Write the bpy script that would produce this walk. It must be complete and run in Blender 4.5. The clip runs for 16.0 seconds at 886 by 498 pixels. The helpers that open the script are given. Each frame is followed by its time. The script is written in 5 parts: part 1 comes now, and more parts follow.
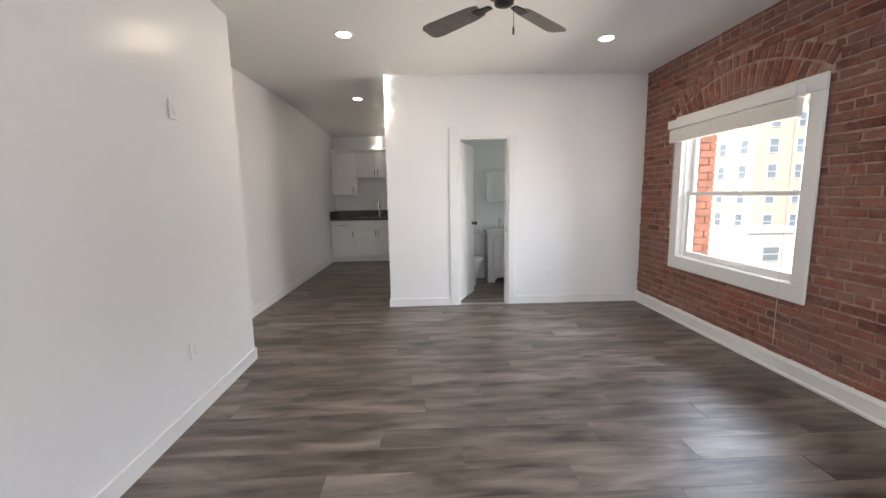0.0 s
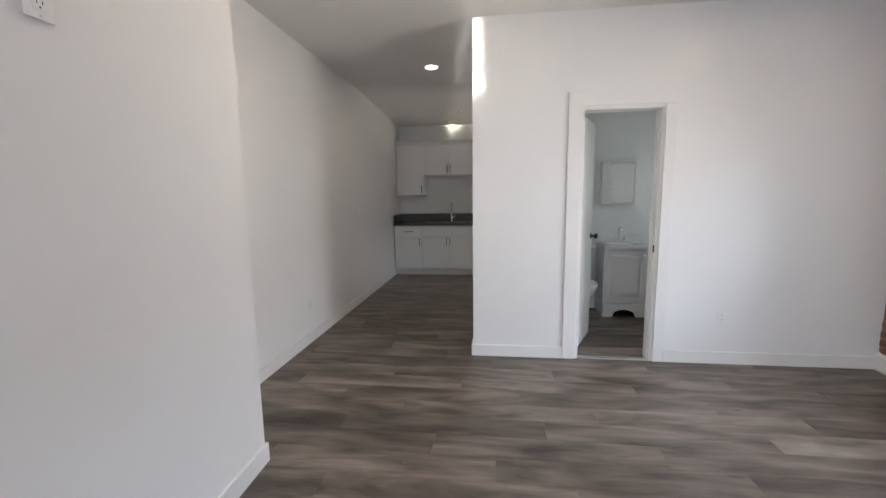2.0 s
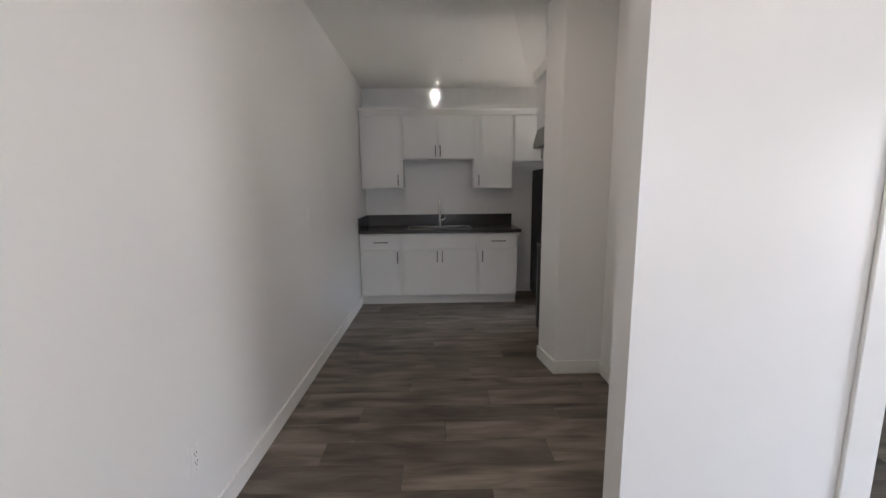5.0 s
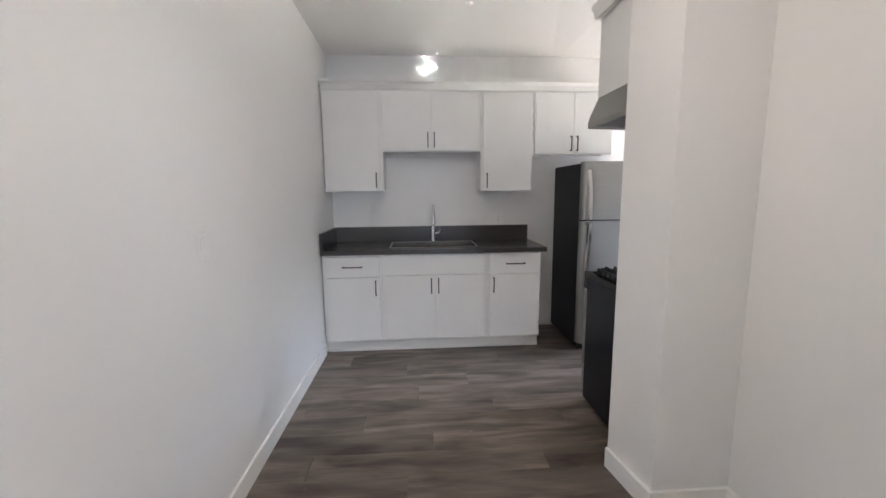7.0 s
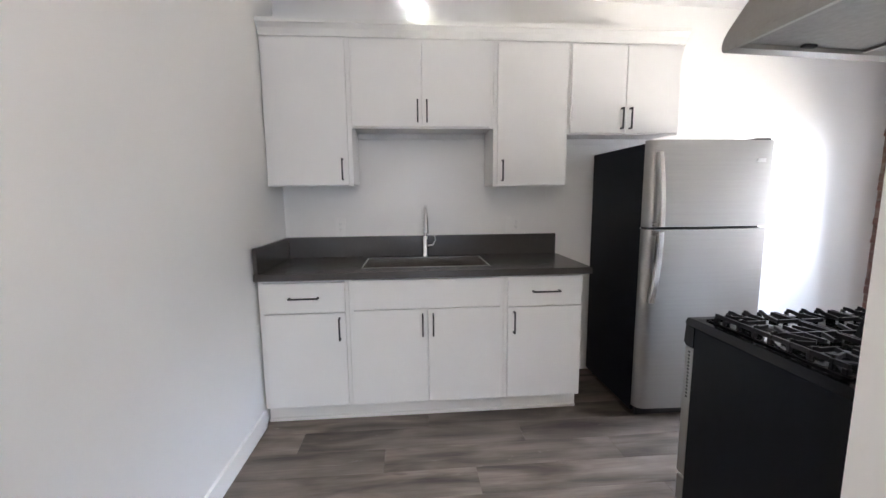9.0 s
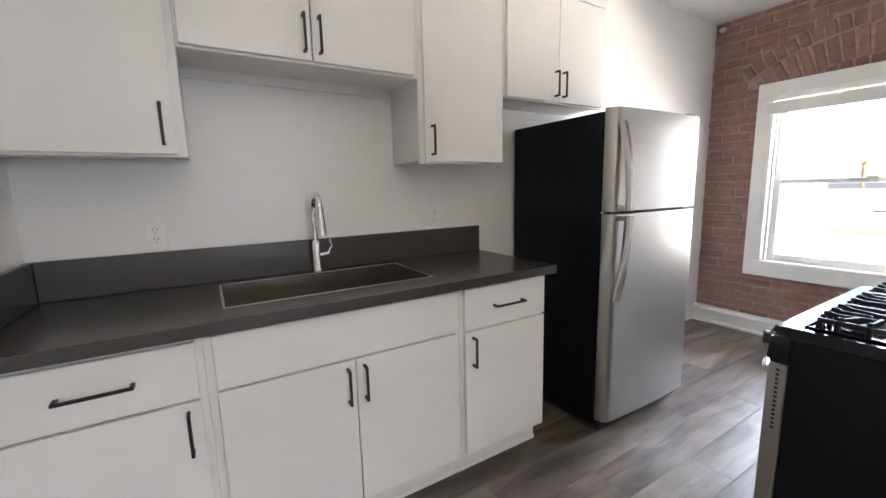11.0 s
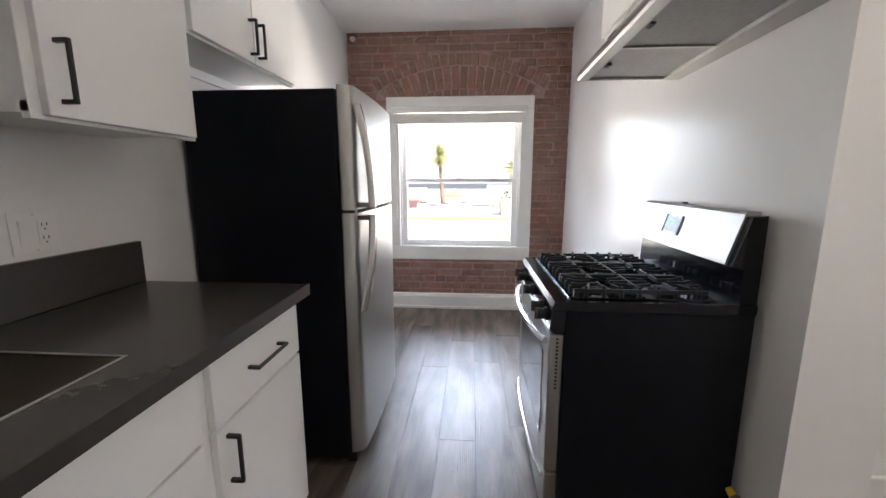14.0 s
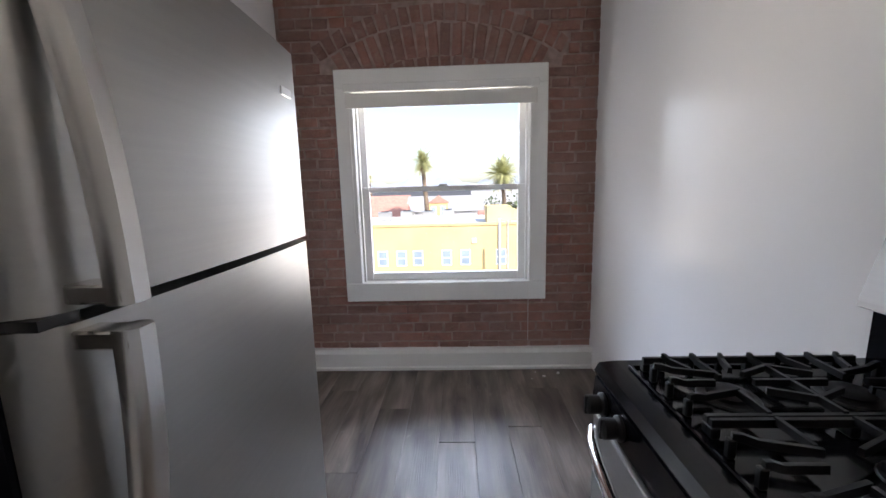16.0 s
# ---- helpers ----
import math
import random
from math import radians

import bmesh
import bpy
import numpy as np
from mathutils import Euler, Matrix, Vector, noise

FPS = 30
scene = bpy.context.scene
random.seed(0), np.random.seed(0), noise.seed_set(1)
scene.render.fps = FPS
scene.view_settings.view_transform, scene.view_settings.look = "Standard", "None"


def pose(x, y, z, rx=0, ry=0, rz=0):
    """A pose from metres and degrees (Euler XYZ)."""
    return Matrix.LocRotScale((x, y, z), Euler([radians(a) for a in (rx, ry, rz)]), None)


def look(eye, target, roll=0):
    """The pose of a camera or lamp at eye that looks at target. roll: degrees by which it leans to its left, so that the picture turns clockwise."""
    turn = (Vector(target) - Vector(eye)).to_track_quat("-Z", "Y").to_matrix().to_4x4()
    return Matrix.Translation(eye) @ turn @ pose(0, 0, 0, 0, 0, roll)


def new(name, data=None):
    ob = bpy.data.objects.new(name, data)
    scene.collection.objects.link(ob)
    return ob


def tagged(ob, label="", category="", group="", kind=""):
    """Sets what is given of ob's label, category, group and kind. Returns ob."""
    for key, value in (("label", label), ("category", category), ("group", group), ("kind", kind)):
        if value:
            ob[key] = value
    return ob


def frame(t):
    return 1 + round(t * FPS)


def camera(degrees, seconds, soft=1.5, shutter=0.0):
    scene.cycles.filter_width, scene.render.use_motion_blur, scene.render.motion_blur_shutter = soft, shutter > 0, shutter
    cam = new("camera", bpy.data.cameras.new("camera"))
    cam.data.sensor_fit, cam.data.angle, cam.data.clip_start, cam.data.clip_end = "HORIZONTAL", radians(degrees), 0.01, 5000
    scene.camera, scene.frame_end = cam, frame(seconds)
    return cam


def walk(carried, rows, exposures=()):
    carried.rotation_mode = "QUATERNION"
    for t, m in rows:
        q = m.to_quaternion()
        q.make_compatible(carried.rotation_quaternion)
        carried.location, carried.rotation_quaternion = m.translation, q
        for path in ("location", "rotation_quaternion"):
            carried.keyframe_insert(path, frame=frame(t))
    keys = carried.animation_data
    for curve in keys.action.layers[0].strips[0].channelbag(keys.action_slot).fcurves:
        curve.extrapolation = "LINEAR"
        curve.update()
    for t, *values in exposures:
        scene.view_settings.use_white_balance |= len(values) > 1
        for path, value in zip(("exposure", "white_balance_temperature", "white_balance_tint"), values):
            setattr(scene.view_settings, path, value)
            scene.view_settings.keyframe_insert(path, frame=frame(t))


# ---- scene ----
cam = camera(96.9, 16.0)
PATH = [
    (0, (0.219, 0.535, 1.369), (0.295, 2.515, 1.095), -0.9),
    (0.5, (0.184, 0.864, 1.364), (0.158, 2.844, 1.086), -1.2),
    (1, (0.129, 1.232, 1.354), (-0.013, 3.207, 1.073), -1.2),
    (1.5, (-0.001, 1.621, 1.375), (-0.207, 3.591, 1.102), -0.8),
    (2, (-0.108, 2.032, 1.369), (-0.349, 4.0, 1.103), -0.8),
    (2.5, (-0.259, 2.401, 1.362), (-0.477, 4.371, 1.094), -1.0),
    (3, (-0.422, 2.742, 1.366), (-0.621, 4.713, 1.092), -1.3),
    (3.5, (-0.541, 3.105, 1.372), (-0.71, 5.08, 1.105), -1.3),
    (4, (-0.688, 3.456, 1.364), (-0.781, 5.435, 1.089), -1.1),
    (4.2, (-0.755, 3.595, 1.374), (-0.812, 5.573, 1.084), -1.0),
    (6.5, (-0.933, 5.081, 1.404), (-0.841, 7.054, 1.091), -0.5),
    (7, (-0.973, 5.436, 1.392), (-0.846, 7.411, 1.101), -0.6),
    (7.5, (-0.957, 5.773, 1.373), (-0.813, 7.749, 1.099), -0.5),
    (8, (-0.932, 6.077, 1.327), (-0.778, 8.056, 1.079), -0.6),
    (8.2, (-0.912, 6.198, 1.328), (-0.766, 8.178, 1.087), -0.5),
    (10.3, (-1.019, 6.964, 1.273), (-0.659, 8.904, 0.95), -1.1),
    (10.5, (-1.087, 7.08, 1.263), (-0.584, 8.989, 0.944), -1.3),
    (11, (-1.233, 7.435, 1.271), (-0.22, 9.133, 0.968), -1.4),
    (11.5, (-1.276, 7.725, 1.273), (0.246, 8.987, 0.968), -1.4),
    (12, (-1.244, 7.93, 1.279), (0.589, 8.675, 0.987), -1.5),
    (12.5, (-1.244, 8.044, 1.29), (0.712, 8.355, 1.016), -1.4),
    (13, (-1.274, 8.106, 1.293), (0.697, 8.233, 0.977), -1.0),
    (13.5, (-1.259, 8.129, 1.276), (0.704, 8.233, 0.909), -0.5),
    (14, (-1.151, 8.141, 1.262), (0.815, 8.283, 0.918), -0.0),
    (14.5, (-0.887, 8.114, 1.277), (1.081, 8.251, 0.944), 0.3),
    (15, (-0.573, 8.153, 1.268), (1.4, 8.263, 0.956), -0.2),
    (15.5, (-0.26, 8.187, 1.255), (1.713, 8.275, 0.943), -1.1),
    (16, (0.017, 8.18, 1.269), (1.991, 8.25, 0.958), -1.5),
]
walk(cam, [(t, look(eye, target, roll)) for t, eye, target, roll in PATH],
     [(0, 1.06, 6750, 12), (1.5, 0.92, 6550, 12), (4.2, 1.0, 6400, 13), (6.5, 2.0, 6200, 13), (8.2, 2.45, 6050, 14), (10.5, 2.5, 6450, 13), (12.5, 2.2, 6450, 13), (13.5, 2.15, 6400, 13), (14.5, 2.05, 6400, 13), (15.5, 1.75, 6250, 14), (16, 1.4, 6250, 15)])

# ---- world, sun, large lights ----
world = bpy.data.worlds.new("world")
scene.world = world
world.use_nodes = True
wn = world.node_tree
sky = wn.nodes.new("ShaderNodeTexSky")
sky.sky_type = "NISHITA"
sky.sun_disc = False
sky.dust_density = 1.6
sky.sun_elevation = radians(42)
sky.sun_rotation = radians(235)
wn.links.new(sky.outputs[0], wn.nodes["Background"].inputs[0])
wn.nodes["Background"].inputs[1].default_value = 0.125

sun_data = bpy.data.lights.new("sun", "SUN")
sun_data.energy, sun_data.angle, sun_data.color = 3.4, radians(0.5), (1.0, 0.95, 0.87)
sun = new("sun", sun_data)
sun.matrix_world = look((-30, -22, 34), (0, 0, 0))


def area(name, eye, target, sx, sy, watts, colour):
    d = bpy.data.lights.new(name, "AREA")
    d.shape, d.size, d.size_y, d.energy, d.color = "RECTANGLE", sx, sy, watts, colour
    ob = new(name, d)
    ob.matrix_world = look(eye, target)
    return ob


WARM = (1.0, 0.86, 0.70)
# area lamps added outside, out of view, to brighten the rooms as sky and street
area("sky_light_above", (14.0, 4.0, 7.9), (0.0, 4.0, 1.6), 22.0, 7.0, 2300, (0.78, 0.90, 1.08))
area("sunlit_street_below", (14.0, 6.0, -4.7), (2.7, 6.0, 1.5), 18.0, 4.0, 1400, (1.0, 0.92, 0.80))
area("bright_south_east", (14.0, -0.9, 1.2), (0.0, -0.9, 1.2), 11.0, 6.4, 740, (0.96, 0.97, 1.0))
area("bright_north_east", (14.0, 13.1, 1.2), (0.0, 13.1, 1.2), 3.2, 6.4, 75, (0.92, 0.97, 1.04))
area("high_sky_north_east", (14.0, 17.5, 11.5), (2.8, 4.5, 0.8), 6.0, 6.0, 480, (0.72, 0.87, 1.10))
# daylight in the bathroom window's opening
area("sky_light_bathroom", (2.78, 6.31, 1.52), (1.0, 6.31, 1.42), 0.42, 0.50, 4.0, (0.90, 0.98, 1.0))
# unseen fill lamps, added in the front opening and before the closed east wall
area("sky_light_front", (0.8, -1.95, 1.4), (0.8, 3.0, 1.0), 2.6, 1.5, 18, (0.76, 0.88, 1.08))
area("sky_light_side", (2.82, -0.5, 1.45), (0.0, 0.5, 1.1), 1.3, 1.4, 30, (0.78, 0.90, 1.06))

# narrow lamp added outside for a reflected sun shaft, rising through the front opening
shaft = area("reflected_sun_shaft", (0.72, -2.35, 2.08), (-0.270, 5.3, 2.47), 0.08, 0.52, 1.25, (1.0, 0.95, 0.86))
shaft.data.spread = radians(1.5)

# ---- materials ----


class Mat:
    """A principled material with a few shortcuts for its node tree."""

    def __init__(self, name):
        self.m = bpy.data.materials.new(name)
        self.m.use_nodes = True
        self.t = self.m.node_tree
        self.b = self.t.nodes["Principled BSDF"]

    def node(self, kind, **values):
        n = self.t.nodes.new("ShaderNode" + kind)
        for k, v in values.items():
            n.inputs[k.replace("_", " ")].default_value = v
        return n

    def link(self, a, b):
        self.t.links.new(a, b)

    def coords(self, scale=(1, 1, 1), shift=None):
        g = self.node("NewGeometry")
        mp = self.node("Mapping")
        mp.inputs["Scale"].default_value = scale
        self.link(g.outputs["Position"], mp.inputs["Vector"])
        if shift is not None:
            self.link(shift, mp.inputs["Location"])
        return mp.outputs[0]

    def noise(self, vec, scale, detail=4.0, rough=0.55, distort=0.0):
        n = self.node("TexNoise", Scale=scale, Detail=detail, Roughness=rough, Distortion=distort)
        self.link(vec, n.inputs["Vector"])
        return n.outputs["Fac"]

    def ramp(self, fac, *stops):
        r = self.node("ValToRGB")
        els = r.color_ramp.elements
        while len(els) < len(stops):
            els.new(0.5)
        for e, (p, c) in zip(els, stops):
            e.position, e.color = p, (c if len(c) == 4 else (*c, 1))
        self.link(fac, r.inputs[0])
        return r.outputs[0]

    def mix(self, fac, a, b, mode="MIX"):
        n = self.t.nodes.new("ShaderNodeMix")
        n.data_type, n.blend_type = "RGBA", mode
        for sock, v in ((n.inputs[0], fac), (n.inputs[6], a), (n.inputs[7], b)):
            if isinstance(v, (int, float)):
                sock.default_value = v
            elif isinstance(v, tuple):
                sock.default_value = (*v, 1)
            else:
                self.link(v, sock)
        return n.outputs[2]

    def math(self, op, a, b):
        n = self.t.nodes.new("ShaderNodeMath")
        n.operation = op
        for sock, v in zip(n.inputs, (a, b)):
            if isinstance(v, (int, float)):
                sock.default_value = v
            else:
                self.link(v, sock)
        return n.outputs[0]

    def bump(self, height, strength, dist=0.002):
        n = self.node("Bump", Strength=strength, Distance=dist)
        self.link(height, n.inputs["Height"])
        self.link(n.outputs[0], self.b.inputs["Normal"])

    def set(self, **values):
        for k, v in values.items():
            sock = self.b.inputs[k.replace("_", " ")]
            if isinstance(v, (int, float)):
                sock.default_value = v
            elif isinstance(v, tuple):
                sock.default_value = (*v, 1)
            else:
                self.link(v, sock)
        return self


def plain(name, colour, rough=0.4, metal=0.0, vary=0.06, scale=6.0, bump=0.0, bump_scale=200.0, spec=0.5, coat=0.0):
    """Paint, plastic or metal: slight blotches in colour and gloss, and fine relief."""
    m = Mat(name)
    v = m.coords()
    n = m.noise(v, scale, 5)
    dark = tuple(c * (1 - vary) for c in colour)
    light = tuple(min(1, c * (1 + vary)) for c in colour)
    m.set(Base_Color=m.ramp(n, (0.3, dark), (0.7, light)), Metallic=metal, Specular_IOR_Level=spec, Coat_Weight=coat)
    m.set(Roughness=rough)
    if bump:
        m.bump(m.noise(v, bump_scale, 3), bump)
    return m.m


PAINT = plain("wall_paint", (0.85, 0.84, 0.82), 0.30, vary=0.015, scale=1.3, bump=0.05, bump_scale=140)
STOVE_PAINT = plain("semi_gloss_paint", (0.85, 0.84, 0.82), 0.22, vary=0.015, scale=1.3, bump=0.02, bump_scale=30, spec=0.35)
CEIL = plain("ceiling_paint", (0.82, 0.81, 0.79), 0.5, vary=0.015, scale=1.1, bump=0.10, bump_scale=120)
BATH_PAINT = plain("bath_paint", (0.78, 0.80, 0.78), 0.35, vary=0.015, scale=1.3, bump=0.08, bump_scale=150)
TRIM = plain("trim_paint", (0.83, 0.82, 0.79), 0.32, vary=0.02, scale=4, bump=0.05, bump_scale=90)
CAB = plain("cabinet_paint", (0.83, 0.82, 0.80), 0.33, vary=0.015, scale=3, bump=0.04, bump_scale=160)
QUARTZ = plain("dark_quartz", (0.060, 0.055, 0.052), 0.24, vary=0.05, scale=60)
BLACK_METAL = plain("black_metal", (0.014, 0.014, 0.015), 0.38, vary=0.2, scale=30)
BLACK_ENAMEL = plain("black_enamel", (0.006, 0.006, 0.008), 0.12, vary=0.2, scale=10, spec=0.3)
BLACK_SIDE = plain("black_textured_side", (0.006, 0.0068, 0.0105), 0.36, vary=0.15, scale=15, bump=0.06, bump_scale=420, spec=0.18)
CAST_IRON = plain("cast_iron", (0.012, 0.012, 0.013), 0.45, vary=0.2, scale=40, bump=0.15, bump_scale=300, spec=0.3)
CHROME = plain("chrome", (0.82, 0.82, 0.83), 0.09, metal=1.0, vary=0.02, scale=8)
PORCELAIN = plain("porcelain", (0.82, 0.83, 0.82), 0.10, vary=0.01, scale=3)
ACRYLIC = plain("tub_acrylic", (0.80, 0.82, 0.81), 0.08, vary=0.01, scale=2)
PLASTIC = plain("white_plastic", (0.87, 0.86, 0.84), 0.30, vary=0.01, scale=10)
SLOT = plain("dark_slot", (0.03, 0.03, 0.03), 0.6, vary=0.1)
PANEL_GREY = plain("panel_grey", (0.24, 0.245, 0.24), 0.42, vary=0.04, scale=8, bump=0.05, bump_scale=260)
BLADE = plain("fan_blade", (0.17, 0.145, 0.13), 0.45, vary=0.15, scale=20)
FAN_METAL = plain("fan_bronze", (0.035, 0.030, 0.028), 0.35, metal=0.6, vary=0.1, scale=20)
FILTER = plain("hood_filter", (0.24, 0.235, 0.225), 0.5, metal=0.4, vary=0.1, scale=60, bump=0.25, bump_scale=400)
BLIND = plain("blind_fabric", (0.74, 0.72, 0.68), 0.7, vary=0.03, scale=12, bump=0.1, bump_scale=300)
CORD = plain("blind_cord", (0.75, 0.73, 0.69), 0.7)
ALU = plain("aluminium_strip", (0.62, 0.62, 0.61), 0.28, metal=1.0, vary=0.05, scale=30)
DISPLAY = plain("display_glass", (0.02, 0.022, 0.026), 0.06, vary=0.1)
STUCCO_YELLOW = plain("yellow_stucco", (0.58, 0.45, 0.22), 0.85, vary=0.10, scale=0.35, bump=0.3, bump_scale=6)
STUCCO_BEIGE = plain("beige_stucco", (0.62, 0.53, 0.45), 0.85, vary=0.06, scale=0.2, bump=0.3, bump_scale=6)
STUCCO_WHITE = plain("white_stucco", (0.72, 0.72, 0.70), 0.8, vary=0.06, scale=0.3)
ROOF_GREY = plain("grey_roofing", (0.30, 0.30, 0.30), 0.9, vary=0.15, scale=0.6)
ROOF_RED = plain("red_roofing", (0.40, 0.21, 0.16), 0.85, vary=0.15, scale=1.2, bump=0.5, bump_scale=8)
FAR_GLASS = plain("far_window_glass", (0.26, 0.32, 0.38), 0.12, vary=0.25, scale=0.4)
ASPHALT = plain("asphalt", (0.055, 0.054, 0.053), 0.9, vary=0.25, scale=0.5, bump=0.3, bump_scale=12)
# distance haze is painted into the hills' blue-grey base colour
HILL = plain("haze_tinted_hills", (0.29, 0.32, 0.37), 0.95, vary=0.12, scale=0.006)
BARK = plain("palm_bark", (0.16, 0.12, 0.085), 0.9, vary=0.3, scale=4, bump=0.5, bump_scale=20)
FROND = plain("palm_frond", (0.36, 0.36, 0.16), 0.6, vary=0.4, scale=1.5)
DRY_FROND = plain("dry_palm_frond", (0.40, 0.31, 0.18), 0.8, vary=0.3, scale=2)
LEAF = plain("leaf", (0.09, 0.12, 0.055), 0.6, vary=0.5, scale=1.0)
POLE_WOOD = plain("pole_wood", (0.46, 0.40, 0.31), 0.85, vary=0.2, scale=3)


def steel(name, colour=(0.56, 0.55, 0.53), rough=0.27, axis=2):
    """Brushed stainless steel, brushed along one axis."""
    m = Mat(name)
    s = [90, 90, 90]
    s[axis] = 1.5
    n = m.noise(m.coords(tuple(s)), 1.0, 4)
    m.set(Base_Color=m.ramp(n, (0.25, tuple(c * 0.93 for c in colour)), (0.75, colour)), Metallic=1.0)
    m.set(Roughness=rough)
    return m.m


STEEL = steel("brushed_steel", (0.42, 0.41, 0.39), rough=0.36, axis=0)
STEEL_V = steel("brushed_steel_upright", (0.70, 0.68, 0.65), rough=0.22, axis=2)
SINK_STEEL = steel("sink_steel", (0.52, 0.49, 0.45), 0.24, axis=0)


def glass(name):
    m = Mat(name)
    m.set(Base_Color=(1.0, 1.0, 1.0), Roughness=0.0, IOR=1.03, Transmission_Weight=1.0)
    return m.m


GLASS = glass("window_glass")
mm = Mat("mirror")
mm.set(Base_Color=(0.86, 0.88, 0.87), Metallic=1.0, Roughness=0.02)
MIRROR = mm.m


def glow(name, colour, strength):
    m = Mat(name)
    m.set(Base_Color=(0.9, 0.9, 0.9), Emission_Color=colour, Emission_Strength=strength)
    return m.m


LAMP_GLOW = glow("lamp_diffuser", (1.0, 0.88, 0.70), 14)


def plank_material():
    """Grey-brown vinyl oak: streaks along x, cathedral grain, dark knots, a tone for each plank."""
    m = Mat("vinyl_oak")
    info = m.node("ObjectInfo")
    rnd = info.outputs["Random"]
    comb = m.node("CombineXYZ")
    m.link(m.math("MULTIPLY", rnd, 37.0), comb.inputs[0])
    m.link(m.math("MULTIPLY", rnd, 91.0), comb.inputs[1])
    sh = comb.outputs[0]
    broad = m.noise(m.coords((1.5, 6.5, 1), sh), 1.3, 3, 0.5, 0.5)
    mid = m.noise(m.coords((3.0, 26.0, 1), sh), 1.2, 4, 0.6, 0.5)
    streak = m.noise(m.coords((2.2, 60.0, 1), sh), 1.4, 4, 0.6, 0.3)
    fine = m.noise(m.coords((9, 260.0, 1), sh), 1.0, 3, 0.6)
    wave = m.node("TexWave", Scale=2.2, Distortion=11.0, Detail=3.0, Detail_Scale=1.0)
    wave.bands_direction = "Y"
    m.link(m.coords((0.7, 7.0, 1), sh), wave.inputs["Vector"])
    base = m.ramp(broad, (0.30, (0.050, 0.038, 0.031)), (0.44, (0.120, 0.097, 0.079)), (0.56, (0.182, 0.153, 0.128)), (0.70, (0.255, 0.221, 0.188)))
    c = m.mix(0.24, base, m.ramp(mid, (0.30, (0.42, 0.39, 0.37)), (0.66, (1.1, 1.1, 1.1))), "MULTIPLY")
    c = m.mix(0.16, c, m.ramp(streak, (0.32, (0.35, 0.32, 0.30)), (0.62, (1, 1, 1))), "MULTIPLY")
    c = m.mix(0.14, c, m.ramp(wave.outputs["Fac"], (0.0, (0.45, 0.42, 0.40)), (0.3, (1, 1, 1))), "MULTIPLY")
    c = m.mix(0.12, c, m.ramp(fine, (0.35, (0.5, 0.48, 0.46)), (0.6, (1, 1, 1))), "MULTIPLY")
    knot = m.noise(m.coords((3.2, 11.0, 1), sh), 1.0, 2, 0.5)
    c = m.mix(m.ramp(knot, (0.68, (0, 0, 0)), (0.76, (0.7, 0.7, 0.7))), c, (0.050, 0.039, 0.032))
    scuff = m.noise(m.coords((6.0, 22.0, 1), sh), 1.0, 5, 0.7, 1.0)
    c = m.mix(m.ramp(scuff, (0.64, (0, 0, 0)), (0.72, (0.35, 0.35, 0.35))), c, (0.36, 0.33, 0.30))
    tone = m.ramp(rnd, (0.0, (0.80, 0.78, 0.77)), (0.5, (1.10, 1.08, 1.06)), (1.0, (1.42, 1.40, 1.38)))
    c = m.mix(1.0, c, tone, "MULTIPLY")
    m.set(Base_Color=c, Specular_IOR_Level=0.5)
    m.set(Roughness=m.ramp(streak, (0.2, (0.42, 0.42, 0.42)), (0.8, (0.35, 0.35, 0.35))))
    ridge = m.node("TexWave", Scale=5.0, Distortion=9.0, Detail=2.0, Detail_Scale=0.8)
    ridge.bands_direction = "Y"
    m.link(m.coords((1.0, 6.0, 1), sh), ridge.inputs["Vector"])
    carved = m.math("MULTIPLY", ridge.outputs["Fac"], m.ramp(knot, (0.50, (0, 0, 0)), (0.66, (1, 1, 1))))
    m.bump(m.math("ADD", m.math("MULTIPLY", carved, 1.5), m.math("MULTIPLY", fine, 0.5)), 0.30, 0.0012)
    return m.m


PLANK = plank_material()


